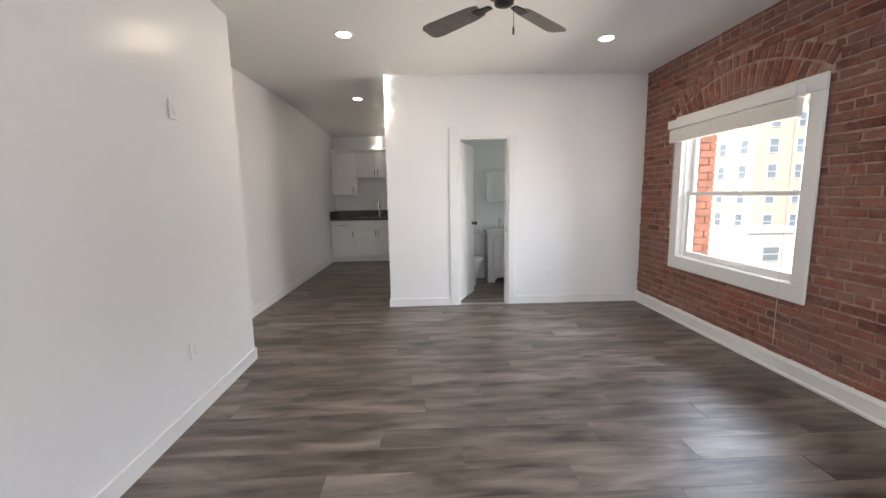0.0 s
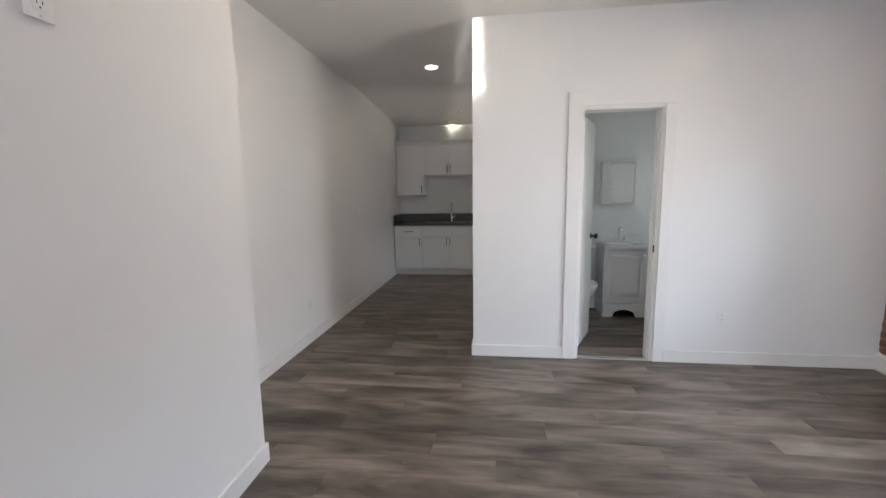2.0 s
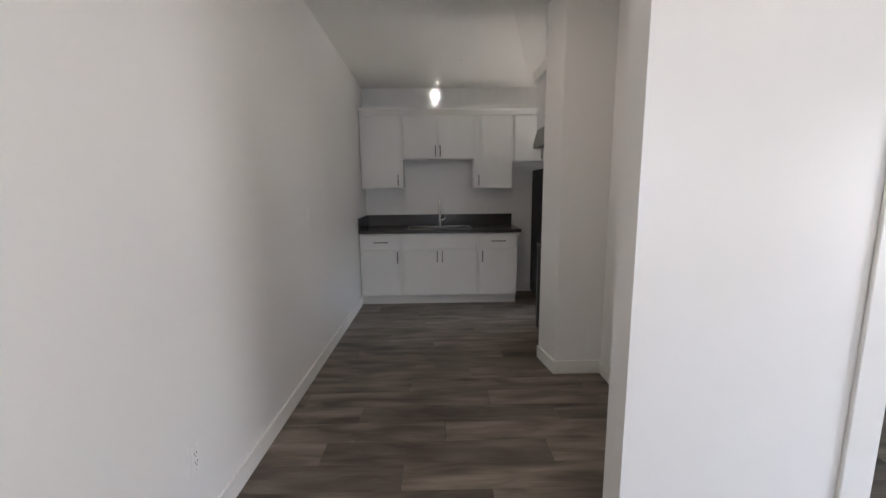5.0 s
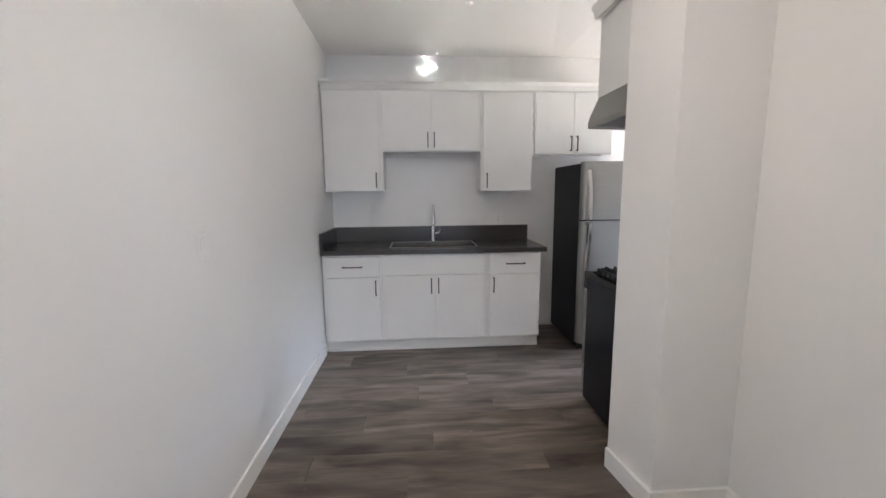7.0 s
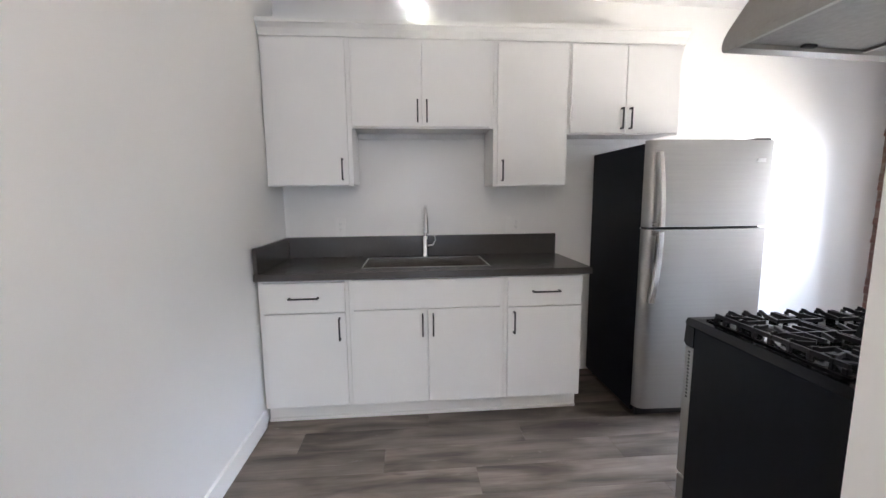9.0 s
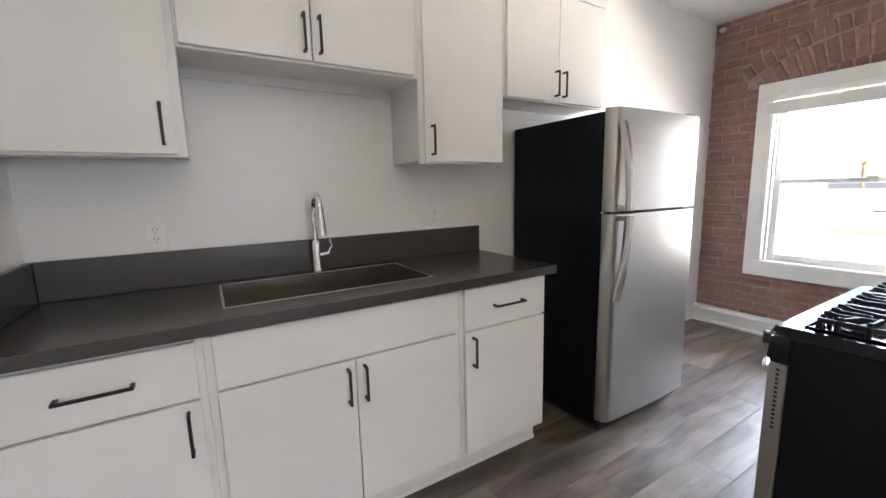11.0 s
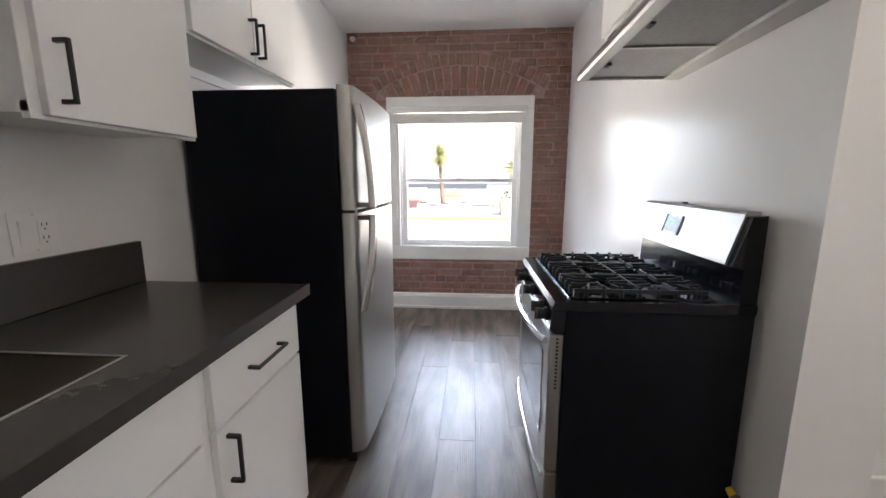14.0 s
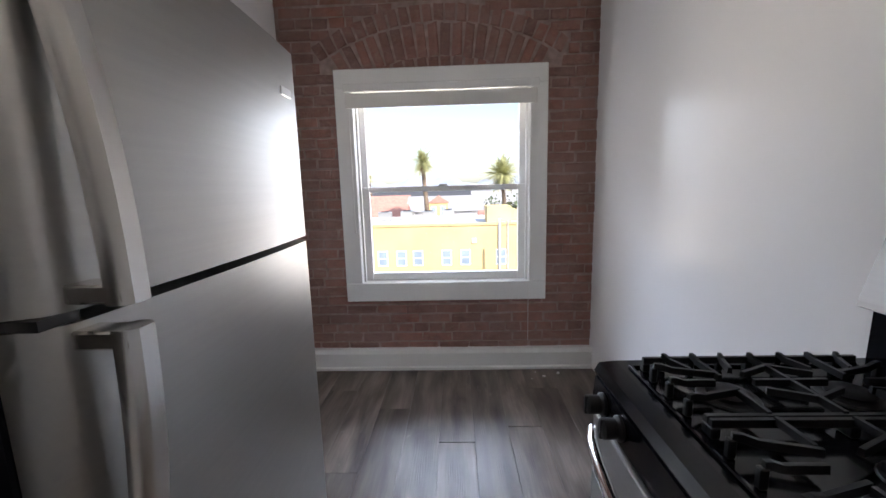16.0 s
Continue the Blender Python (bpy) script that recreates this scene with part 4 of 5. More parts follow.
for k in range(3):
    gx0 = RX0 + 0.045 + k * third
    grate(gx0 + 0.006, gx0 + third - 0.006, GY0, GY1, k - 1)
    for yc in ((GY0 * 3 + GY1) / 4, (GY0 + GY1 * 3) / 4) if k != 1 else ((GY0 + GY1) / 2,):
        bx = gx0 + third / 2
        bn = part("burner", lathe(bmesh.new(), (bx, yc, RT + 0.0032), [(0.052, 0), (0.050, 0.003), (0.036, 0.004), (0.034, 0.007), (0.03, 0.0075)], 24), BLACK_METAL, rg, "dark burner base", True)
        part("burner_cap", lathe(bmesh.new(), (bx, yc, RT + 0.0108), [(0.036, 0), (0.037, 0.003), (0.032, 0.006), (0.010, 0.0065)], 24), CAST_IRON, bn, "black burner cap", True)

# gas connection behind the range
YELLOW = plain("yellow_cap", (0.72, 0.50, 0.04), 0.4)
RED = plain("red_lever", (0.45, 0.05, 0.035), 0.45)
OLD_BRASS = plain("aged_brass", (0.23, 0.15, 0.09), 0.5, metal=0.7, vary=0.25, scale=40)
vx, vz = 0.030, 0.215
gv = thing("gas_valve", (vx, YS, vz), "aged brass gas shut-off valve with red lever and yellow cap", "gas valve")
part("wall_flange", lathe(bmesh.new(), (vx - 0.012, YS + 0.001, vz), [(0.030, 0), (0.030, 0.004), (0.014, 0.008)], 20, "y"), ALU, gv, smooth=True)
part("pipe", rod(bmesh.new(), (vx - 0.012, YS + 0.004, vz), (vx - 0.012, YS + 0.030, vz), 0.012, n=12), OLD_BRASS, gv)
part("valve_body", rod(bmesh.new(), (vx - 0.028, YS + 0.040, vz), (vx + 0.045, YS + 0.046, vz - 0.004), 0.016, 0.014, 12), OLD_BRASS, gv, smooth=True)
part("lever", B(vx - 0.012, vx + 0.006, YS + 0.050, YS + 0.062, vz - 0.048, vz - 0.012, bevel=0.003), RED, gv, "small red lever")
part("cap", rod(bmesh.new(), (vx + 0.046, YS + 0.046, vz - 0.004), (vx + 0.072, YS + 0.048, vz + 0.006), 0.015, 0.013, 14), YELLOW, gv, "yellow plastic cap", True)

# ---- range hood and the cabinet above ----
HX0, HX1 = -0.004, 0.786
HD = thing("range_hood", (0.38, YS, 1.68), "stainless under-cabinet range hood with mesh filters", "range hood")
prof = [(YS + 0.003, 1.7180), (YS + 0.003, 1.858), (7.545, 1.858), (7.648, 1.7740), (7.664, 1.7540), (7.669, 1.7400), (7.668, 1.7260), (7.662, 1.7180), (7.620, 1.7180), (7.616, 1.7400), (7.295, 1.7400), (7.290, 1.7180)]
bm = bmesh.new()
prism(bm, prof, "x", HX0, HX1)
HOOD_STEEL = steel("hood_steel", (0.40, 0.385, 0.36), 0.36, axis=0)
part("canopy", bm, HOOD_STEEL, HD)
for a, b in ((HX0 + 0.0005, HX0 + 0.012), (HX1 - 0.012, HX1 - 0.0005)):
    part("end_lip", B(a, b, 7.292, 7.619, 1.7185, 1.7395), HOOD_STEEL, HD)
xm = (HX0 + HX1) / 2
for a, b in ((HX0 + 0.014, xm - 0.006), (xm + 0.006, HX1 - 0.014)):
    f = part("filter", B(a, b, 7.297, 7.614, 1.7280, 1.7365), FILTER, HD, "grey mesh grease filter")
    part("filter_latch", B((a + b) / 2 - 0.02, (a + b) / 2 + 0.02, 7.590, 7.606, 1.7200, 1.7275, bevel=0.002), SLOT, f)
part("filter_divider", B(xm - 0.0055, xm + 0.0055, 7.296, 7.616, 1.7220, 1.7365), HOOD_STEEL, HD)
for k in range(5):
    part("button", rod(bmesh.new(), (0.40 + k * 0.017, 7.640, 1.788), (0.40 + k * 0.017, 7.634, 1.780), 0.005, n=10), BLACK_METAL, HD, "black push button")
# the hood hangs slightly out of level
for ob in list(HD.children_recursive):
    if ob.type == "MESH":
        ob.data.transform(Matrix(((1, 0, 0, 0), (0, 1, 0, 0), (-0.030, 0, 1, 0.002), (0, 0, 0, 1))))
u = thing("upper_cabinet", (0.38, YS, 1.872), "short white two-door wall cabinet above the range hood", "kitchen cabinet", "cabinet over the hood")
part("body", B(HX0, HX1, YS + 0.002, 7.555, 1.872, 2.262, bevel=0.0015), CAB, u)
d = slab(u, "door", HX0 + 0.012, xm - 0.002, 7.576, 1.884, 2.245, 1)
bar_handle(d, xm - 0.028, 7.576, 1.975, 0.13, True, 1)
d = slab(u, "door", xm + 0.002, HX1 - 0.012, 7.576, 1.884, 2.245, 1)
bar_handle(d, xm + 0.028, 7.576, 1.975, 0.13, True, 1)
cr = thing("crown_moulding", (0.38, 7.58, 2.263), "white stepped crown moulding on the cabinet over the hood", "moulding")
prof = [(YS + 0.003, 2.263), (7.566, 2.263), (7.572, 2.275), (7.586, 2.300), (7.602, 2.318), (7.610, 2.322), (7.610, 2.345), (YS + 0.003, 2.345)]
part("front_run", prism(bmesh.new(), prof, "x", HX0 - 0.03, HX1 + 0.03), TRIM, cr)


# ---- outlets, switches, panel ----
def plate(name, label, category, at, facing, gangs, group="wall plates"):
    """A wall plate; gangs: 'o' duplex outlet, 's' rocker switch, 'b' blank. facing: x+, y-, and so on."""
    w = 0.070 + 0.046 * (len(gangs) - 1)
    t = thing(name, at, label, category, group)
    turn_z = {"y-": 0, "x+": 90, "y+": 180, "x-": -90}[facing]
    m = Matrix.Translation(at) @ pose(0, 0, 0, 0, 0, turn_z)

    def put(nm, bm, mat, lab=""):
        bm.transform(m)
        return part(nm, bm, mat, t, lab)
    put("cover", B(-w / 2, w / 2, -0.006, -0.0005, -0.057, 0.057, bevel=0.002, segs=2), PLASTIC)
    for i, g in enumerate(gangs):
        cx = (i - (len(gangs) - 1) / 2) * 0.046
        if g == "o":
            put("receptacle", B(cx - 0.017, cx + 0.017, -0.0085, -0.0058, -0.034, 0.034, bevel=0.001), PLASTIC)
            for s in (-1, 1):
                bm = bmesh.new()
                for dx in (-0.0065, 0.0065):
                    box(bm, cx + dx - 0.001, cx + dx + 0.001, -0.0092, -0.0084, s * 0.018 - 0.002, s * 0.018 + 0.007)
                box(bm, cx - 0.002, cx + 0.002, -0.0092, -0.0084, s * 0.018 - 0.012, s * 0.018 - 0.008)
                put("slots", bm, SLOT)
        elif g == "s":
            bm = bmesh.new()
            prism(bm, [(-0.0055, -0.033), (-0.0075, -0.033), (-0.0115, 0.033), (-0.0055, 0.033)], "x", cx - 0.0165, cx + 0.0165)
            put("rocker", bm, PLASTIC)
    for s in (-1, 1):
        put("screw", B(-0.0022, 0.0022, -0.0068, -0.0059, s * 0.048 - 0.0022, s * 0.048 + 0.0022), ALU)
    return t


plate("wall_outlet", "white duplex outlet low on the painted wall", "outlet", (-1.250, 2.93, 0.435), "x+", "o")
plate("wall_outlet", "white duplex outlet high on the painted wall", "outlet", (-1.2505, 2.97, 1.885), "x+", "o")
plate("wall_outlet", "white duplex outlet low in the passage", "outlet", (west_x(5.51), 5.51, 0.375), "x+", "o")
plate("light_switch", "white rocker light switch in the passage", "light switch", (west_x(7.0), 7.0, 1.198), "x+", "s")
plate("wall_outlet", "white duplex outlet beside the bathroom door", "outlet", (1.715, YE, 0.385), "y-", "o")
plate("wall_outlet", "white duplex outlet above the backsplash", "outlet", (-1.41, YK, 1.122), "y-", "o")
plate("wall_outlet", "white two-gang plate with switch and outlet", "outlet", (-0.19, YK, 1.125), "y-", "so")

XP = west_x(4.3) + 0.003
pn = thing("electrical_panel", (XP, 4.468, 1.475), "grey steel electrical panel cover on the white wall", "electrical panel")
part("cover", B(XP + 0.0005, XP + 0.012, 4.310, 4.618, 1.477, 1.918, bevel=0.003), PANEL_GREY, pn)
pd = part("door", B(XP + 0.0125, XP + 0.018, 4.338, 4.603, 1.535, 1.895, bevel=0.003), PANEL_GREY, pn)
part("latch_recess", B(XP + 0.0183, XP + 0.0205, 4.490, 4.573, 1.668, 1.714), SLOT, pd, "black latch recess")
part("ridge", B(XP + 0.0122, XP + 0.017, 4.333, 4.608, 1.512, 1.524, bevel=0.002), PANEL_GREY, pn)
for y, z in ((4.328, 1.892), (4.600, 1.892), (4.343, 1.492), (4.568, 1.492)):
    part("screw", lathe(bmesh.new(), (XP + 0.0122, y, z), [(0.004, 0), (0.003, 0.002)], 10, "x"), ALU, pn)
for z in (1.60, 1.80):
    part("hinge", rod(bmesh.new(), (XP + 0.016, 4.336, z - 0.02), (XP + 0.016, 4.336, z + 0.02), 0.004, n=8), PANEL_GREY, pn)


# ---- lamps ----
def downlight(x, y, z, watts):
    t = thing("recessed_light", (x, y, z), "round white recessed ceiling light, switched on", "ceiling light", "recessed lights")
    part("trim_ring", lathe(bmesh.new(), (x, y, z), [(0.078, -0.001), (0.078, -0.006), (0.066, -0.011), (0.060, -0.011), (0.060, -0.004)], 32), TRIM, t, smooth=True)
    part("diffuser", lathe(bmesh.new(), (x, y, z), [(0.0595, -0.004), (0.0595, -0.012), (0.05, -0.016), (0.02, -0.018)], 32), LAMP_GLOW, t, "glowing diffuser", True)
    d = bpy.data.lights.new("downlight", "AREA")
    d.shape, d.size, d.energy, d.color = "DISK", 0.11, watts, WARM
    ob = new("downlight", d)
    ob.matrix_world = look((x, y, z - 0.022), (x, y, 0))
    return t


# the two at y 1.2 are unseen, added to mirror the far pair
for x, y, w in ((-0.462, 4.136, 3.0), (1.858, 4.22, 2.0), (-0.74, 6.40, 1.6), (-0.462, 1.2, 2.0), (1.858, 1.2, 2.0)):
    downlight(x, y, H, w)

sp = thing("smoke_sensor", (-0.585, 8.33, 2.655), "small white round ceiling sensor", "sensor")
part("base", lathe(bmesh.new(), (-0.585, 8.33, 2.672), [(0.022, 0), (0.022, -0.010), (0.014, -0.016), (0.004, -0.017)], 20), PLASTIC, sp, smooth=True)

# ---- ceiling fan ----
cx, cy, cz = 0.655, 2.80, 2.45
fan = thing("ceiling_fan", (cx, cy, H), "dark ceiling fan with four grey-brown blades and pull chain", "ceiling fan")
part("canopy", lathe(bmesh.new(), (cx, cy, H), [(0.070, -0.001), (0.066, -0.03), (0.03, -0.055), (0.014, -0.058)], 24), FAN_METAL, fan, smooth=True)
part("downrod", rod(bmesh.new(), (cx, cy, H - 0.055), (cx, cy, cz + 0.07), 0.011, n=12), FAN_METAL, fan)
part("motor", lathe(bmesh.new(), (cx, cy, cz), [(0.03, 0.075), (0.085, 0.062), (0.105, 0.03), (0.105, -0.005), (0.08, -0.030), (0.055, -0.045), (0.05, -0.07), (0.02, -0.082)], 28), FAN_METAL, fan, "dark bronze motor housing", True)
for k in range(4):
    m = Matrix.Translation((cx, cy, cz - 0.055)) @ pose(0, 0, 0, 0, 0, 43 + 90 * k)
    bm = bmesh.new()
    prism(bm, [(0.09, -0.018), (0.17, -0.030), (0.20, -0.030), (0.20, 0.030), (0.17, 0.030), (0.09, 0.018)], "z", -0.004, 0.004)
    bm.transform(m)
    part("blade_iron", bm, FAN_METAL, fan)
    bm = bmesh.new()
    prism(bm, [(0.16, -0.045), (0.22, -0.058), (0.52, -0.072), (0.575, -0.066), (0.60, -0.045), (0.60, 0.045), (0.575, 0.066), (0.52, 0.072), (0.22, 0.058), (0.16, 0.045)], "z", -0.003, 0.003)
    bm.transform(m @ pose(0, 0, 0.007, 12, 0, 0))
    part("blade", bm, BLADE, fan, "grey-brown fan blade")
part("pull_chain", rod(bmesh.new(), (cx + 0.045, cy - 0.04, cz - 0.06), (cx + 0.045, cy - 0.04, cz - 0.20), 0.0015, n=6), FAN_METAL, fan)
part("chain_fob", rod(bmesh.new(), (cx + 0.045, cy - 0.04, cz - 0.235), (cx + 0.045, cy - 0.04, cz - 0.20), 0.006, 0.005, n=10), FAN_METAL, fan, "dark chain fob")

# ---- bathroom ----
VX0, VX1, VY0, VY1 = 1.145, 1.595, 6.50, 6.862
vn = thing("bathroom_vanity", (1.37, 6.68, 0), "white painted vanity with raised-panel door and arched base", "vanity")
part("body", B(VX0, VX1, VY0 + 0.018, VY1, 0.145, 0.775, bevel=0.002), CAB, vn)
bm = bmesh.new()
arch = [(VX0, 0.0), (VX0 + 0.10, 0.0), (VX0 + 0.12, 0.055)] + [(VX0 + 0.12 + 0.21 * k / 8, 0.055 + 0.030 * math.sin(math.pi * k / 8)) for k in range(1, 8)] + [(VX1 - 0.12, 0.055), (VX1 - 0.10, 0.0), (VX1, 0.0), (VX1, 0.1445), (VX0, 0.1445)]
prism(bm, arch, "y", VY0 - 0.002, VY0 + 0.02)
part("arched_base", bm, CAB, vn)
for x0 in (VX0, VX1 - 0.018):
    part("side_foot", B(x0, x0 + 0.018, VY0 + 0.021, VY1, 0.0, 0.1445), CAB, vn)
d = part("door", B(VX0 + 0.02, VX1 - 0.02, VY0, VY0 + 0.0175, 0.165, 0.755, bevel=0.004), CAB, vn)
part("raised_panel", B(VX0 + 0.085, VX1 - 0.085, VY0 - 0.006, VY0 - 0.0005, 0.235, 0.690, bevel=0.005, segs=2), CAB, d)
bm = sash(bmesh.new(), -0.002, VX0 + 0.070, VX1 - 0.070, 0.220, 0.705, 0.008, 0.008, 0.008, 0.004)
bm.transform(Matrix(((0, 1, 0, 0), (1, 0, 0, VY0 - 0.002), (0, 0, 1, 0), (0, 0, 0, 1))))
part("panel_bead", bm, CAB, d)
part("knob", lathe(bmesh.new(), (VX1 - 0.045, VY0, 0.70), [(0.007, 0), (0.006, -0.012), (0.013, -0.018), (0.012, -0.026), (0.004, -0.028)], 14, "y"), CHROME, d, "chrome knob", True)
bs = thing("vanity_basin", (1.37, 6.68, 0.776), "white cultured-marble vanity top with basin", "basin")
bm = bmesh.new()
for q in ((VX0 - 0.012, VX1 + 0.02, VY0 - 0.014, VY0 + 0.06), (VX0 - 0.012, VX1 + 0.02, VY1 - 0.09, VY1 + 0.003), (VX0 - 0.012, VX0 + 0.06, VY0 + 0.06, VY1 - 0.09), (VX1 - 0.05, VX1 + 0.02, VY0 + 0.06, VY1 - 0.09)):
    box(bm, *q, 0.777, 0.812)
box(bm, VX0 + 0.06, VX1 - 0.05, VY0 + 0.06, VY1 - 0.09, 0.777, 0.784)
part("top", bm, PORCELAIN, bs)
part("backsplash", B(VX0 - 0.012, VX1 + 0.02, VY1 - 0.012, VY1 + 0.003, 0.8125, 0.87, bevel=0.004), PORCELAIN, bs)
bf = thing("basin_faucet", (1.37, 6.80, 0.812), "chrome two-handle arched basin faucet", "faucet")
part("base", B(1.285, 1.455, 6.785, 6.825, 0.8125, 0.828, bevel=0.006), CHROME, bf)
part("spout", tube(bmesh.new(), [(1.37, 6.805, 0.828), (1.37, 6.805, 0.93)] + [(1.37, 6.755 + 0.05 * math.cos(a), 0.945 + 0.045 * math.sin(a)) for a in [math.pi * k / 8 for k in range(0, 9)]] + [(1.37, 6.703, 0.918)], 0.010, 12), CHROME, bf, "", True)
for s in (-1, 1):
    part("handle", tube(bmesh.new(), [(1.37 + s * 0.065, 6.805, 0.828), (1.37 + s * 0.065, 6.805, 0.868), (1.37 + s * 0.085, 6.795, 0.876), (1.37 + s * 0.115, 6.79, 0.880)], [0.013, 0.010, 0.007, 0.005], 10), CHROME, bf, "", True)
mc = thing("medicine_cabinet", (1.335, 6.87, 1.24), "white wall medicine cabinet with mirrored sliding door", "medicine cabinet")
part("box", B(1.160, 1.535, 6.795, 6.868, 1.245, 1.735, bevel=0.003), TRIM, mc)
part("mirror_door", B(1.267, 1.513, 6.788, 6.7945, 1.27, 1.71), MIRROR, mc, "mirror door")
part("plain_door", B(1.177, 1.260, 6.787, 6.7945, 1.27, 1.71, bevel=0.002), TRIM, mc)
bm = sash(bmesh.new(), 0, 1.161, 1.534, 1.246, 1.734, 0.016, 0.016, 0.016, 0.012)
bm.transform(Matrix(((0, 1, 0, 0), (1, 0, 0, 6.7825), (0, 0, 1, 0), (0, 0, 0, 1))))
part("frame", bm, TRIM, mc)
part("pull", B(1.230, 1.253, 6.768, 6.7865, 1.455, 1.468, bevel=0.003), CHROME, mc)

tb = thing("bathtub", (2.33, 6.2, 0), "white alcove bathtub with plain apron", "bathtub")
TX0 = 1.975
part("apron", B(TX0, TX0 + 0.05, YE2 + 0.002, 6.866, 0.0, 0.375, bevel=0.004), ACRYLIC, tb)
bm = bmesh.new()
box(bm, TX0 - 0.012, TX0 + 0.085, YE2 + 0.002, 6.866, 0.376, 0.412, 0.012, 3)
part("front_rim", bm, ACRYLIC, tb, smooth=True)
bm = bmesh.new()
box(bm, 2.62, XK - 0.002, YE2 + 0.002, 6.866, 0.0, 0.412)
box(bm, TX0 + 0.086, 2.62, 6.80, 6.866, 0.0, 0.411)
box(bm, TX0 + 0.086, 2.62, YE2 + 0.002, YE2 + 0.08, 0.0, 0.411)
box(bm, TX0 + 0.051, 2.62, YE2 + 0.08, 6.80, 0.02, 0.06)
part("well", bm, ACRYLIC, tb)
sr = thing("shower_surround", (2.3, 6.87, 0.413), "glossy white acrylic shower surround panels", "shower surround")
part("back_panel", B(TX0 + 0.01, XK - 0.008, 6.858, 6.868, 0.413, 2.145, bevel=0.003), ACRYLIC, sr)
part("edge_trim", B(TX0 - 0.012, TX0 + 0.01, 6.854, 6.868, 0.413, 2.15, bevel=0.003), ACRYLIC, sr)
bm = bmesh.new()
box(bm, XK - 0.007, XK - 0.001, YE2 + 0.002, 6.857, 0.413, 1.14)
part("side_panel", bm, ACRYLIC, sr)
sh = thing("shower", (2.37, 6.86, 1.97), "matte black wall shower head on a bent arm", "shower")
part("flange", lathe(bmesh.new(), (2.355, 6.857, 1.985), [(0.030, 0), (0.028, -0.008), (0.012, -0.012)], 18, "y"), BLACK_METAL, sh, smooth=True)
part("arm", tube(bmesh.new(), [(2.355, 6.85, 1.985), (2.36, 6.80, 1.99), (2.37, 6.75, 1.975), (2.378, 6.72, 1.945)], 0.010, 10), BLACK_METAL, sh, smooth=True)
part("head", rod(bmesh.new(), (2.378, 6.725, 1.955), (2.39, 6.685, 1.905), 0.016, 0.042, 20), BLACK_METAL, sh, smooth=True)
vv = thing("shower_valve", (2.363, 6.857, 0.905), "matte black round shower valve with lever", "shower valve")
part("escutcheon", lathe(bmesh.new(), (2.363, 6.857, 0.905), [(0.082, 0), (0.078, -0.010), (0.035, -0.016), (0.030, -0.05), (0.02, -0.055)], 28, "y"), BLACK_METAL, vv, smooth=True)
part("lever", tube(bmesh.new(), [(2.37, 6.808, 0.90), (2.405, 6.800, 0.88), (2.43, 6.795, 0.845)], [0.012, 0.009, 0.007], 10), BLACK_METAL, vv, smooth=True)
ts = thing("tub_spout", (2.37, 6.857, 0.50), "matte black tub spout", "tub spout")
part("spout", tube(bmesh.new(), [(2.36, 6.857, 0.505), (2.365, 6.80, 0.508), (2.37, 6.74, 0.498), (2.373, 6.72, 0.478)], [0.024, 0.024, 0.022, 0.018], 14), BLACK_METAL, ts, smooth=True)

tl = thing("toilet", (0.86, 6.5, 0), "white porcelain two-piece toilet behind the door", "toilet")


def ovals(bm, cx, cy, rows, n=28):
    rings = []
    for rx, ry, dy, z in rows:
        rings.append([bm.verts.new((cx + rx * math.cos(2 * math.pi * k / n), cy + dy + ry * math.sin(2 * math.pi * k / n), z)) for k in range(n)])
    for a, b in zip(rings, rings[1:]):
        for k in range(n):
            bm.faces.new((a[k], a[(k + 1) % n], b[(k + 1) % n], b[k]))
    bm.faces.new(rings[0][::-1])
    bm.faces.new(rings[-1])
    return bm


part("bowl", ovals(bmesh.new(), 0.86, 6.42, [(0.10, 0.21, 0.07, 0.0), (0.095, 0.20, 0.07, 0.05), (0.10, 0.19, 0.05, 0.18), (0.15, 0.22, 0.0, 0.30), (0.18, 0.235, -0.01, 0.375), (0.18, 0.235, -0.01, 0.392)]), PORCELAIN, tl, smooth=True)
part("seat", ovals(bmesh.new(), 0.86, 6.42, [(0.183, 0.238, -0.01, 0.393), (0.186, 0.24, -0.01, 0.402), (0.184, 0.238, -0.01, 0.418), (0.16, 0.21, -0.01, 0.424)]), PLASTIC, tl, smooth=True)
part("tank", B(0.66, 1.06, 6.665, 6.855, 0.393, 0.745, bevel=0.02, segs=3), PORCELAIN, tl, smooth=True)
part("tank_lid", B(0.65, 1.07, 6.655, 6.860, 0.746, 0.785, bevel=0.012, segs=3), PORCELAIN, tl, smooth=True)
part("flush_lever", tube(bmesh.new(), [(0.71, 6.664, 0.69), (0.71, 6.645, 0.69), (0.76, 6.640, 0.68)], 0.006, 8), CHROME, tl)

# plaster crumbs swept against the baseboard under the kitchen window
for k, (x, y, r) in enumerate(((2.497, 7.615, 0.012), (2.543, 7.51, 0.013), (2.47, 7.70, 0.006), (2.56, 7.66, 0.005))):
    bm = bmesh.new()
    bmesh.ops.create_icosphere(bm, subdivisions=1, radius=r)
    for i, v in enumerate(bm.verts):
        v.co *= 0.7 + 0.5 * math.sin(i * 2.3 + k) ** 2
        v.co.z = max(0.0005, v.co.z * 0.5 + r * 0.3)
    bm.transform(Matrix.Translation((x, y, 0)))
    solid("plaster_crumb", bm, TRIM, "small white plaster crumb on the plank floor", "debris", group="plaster crumbs")

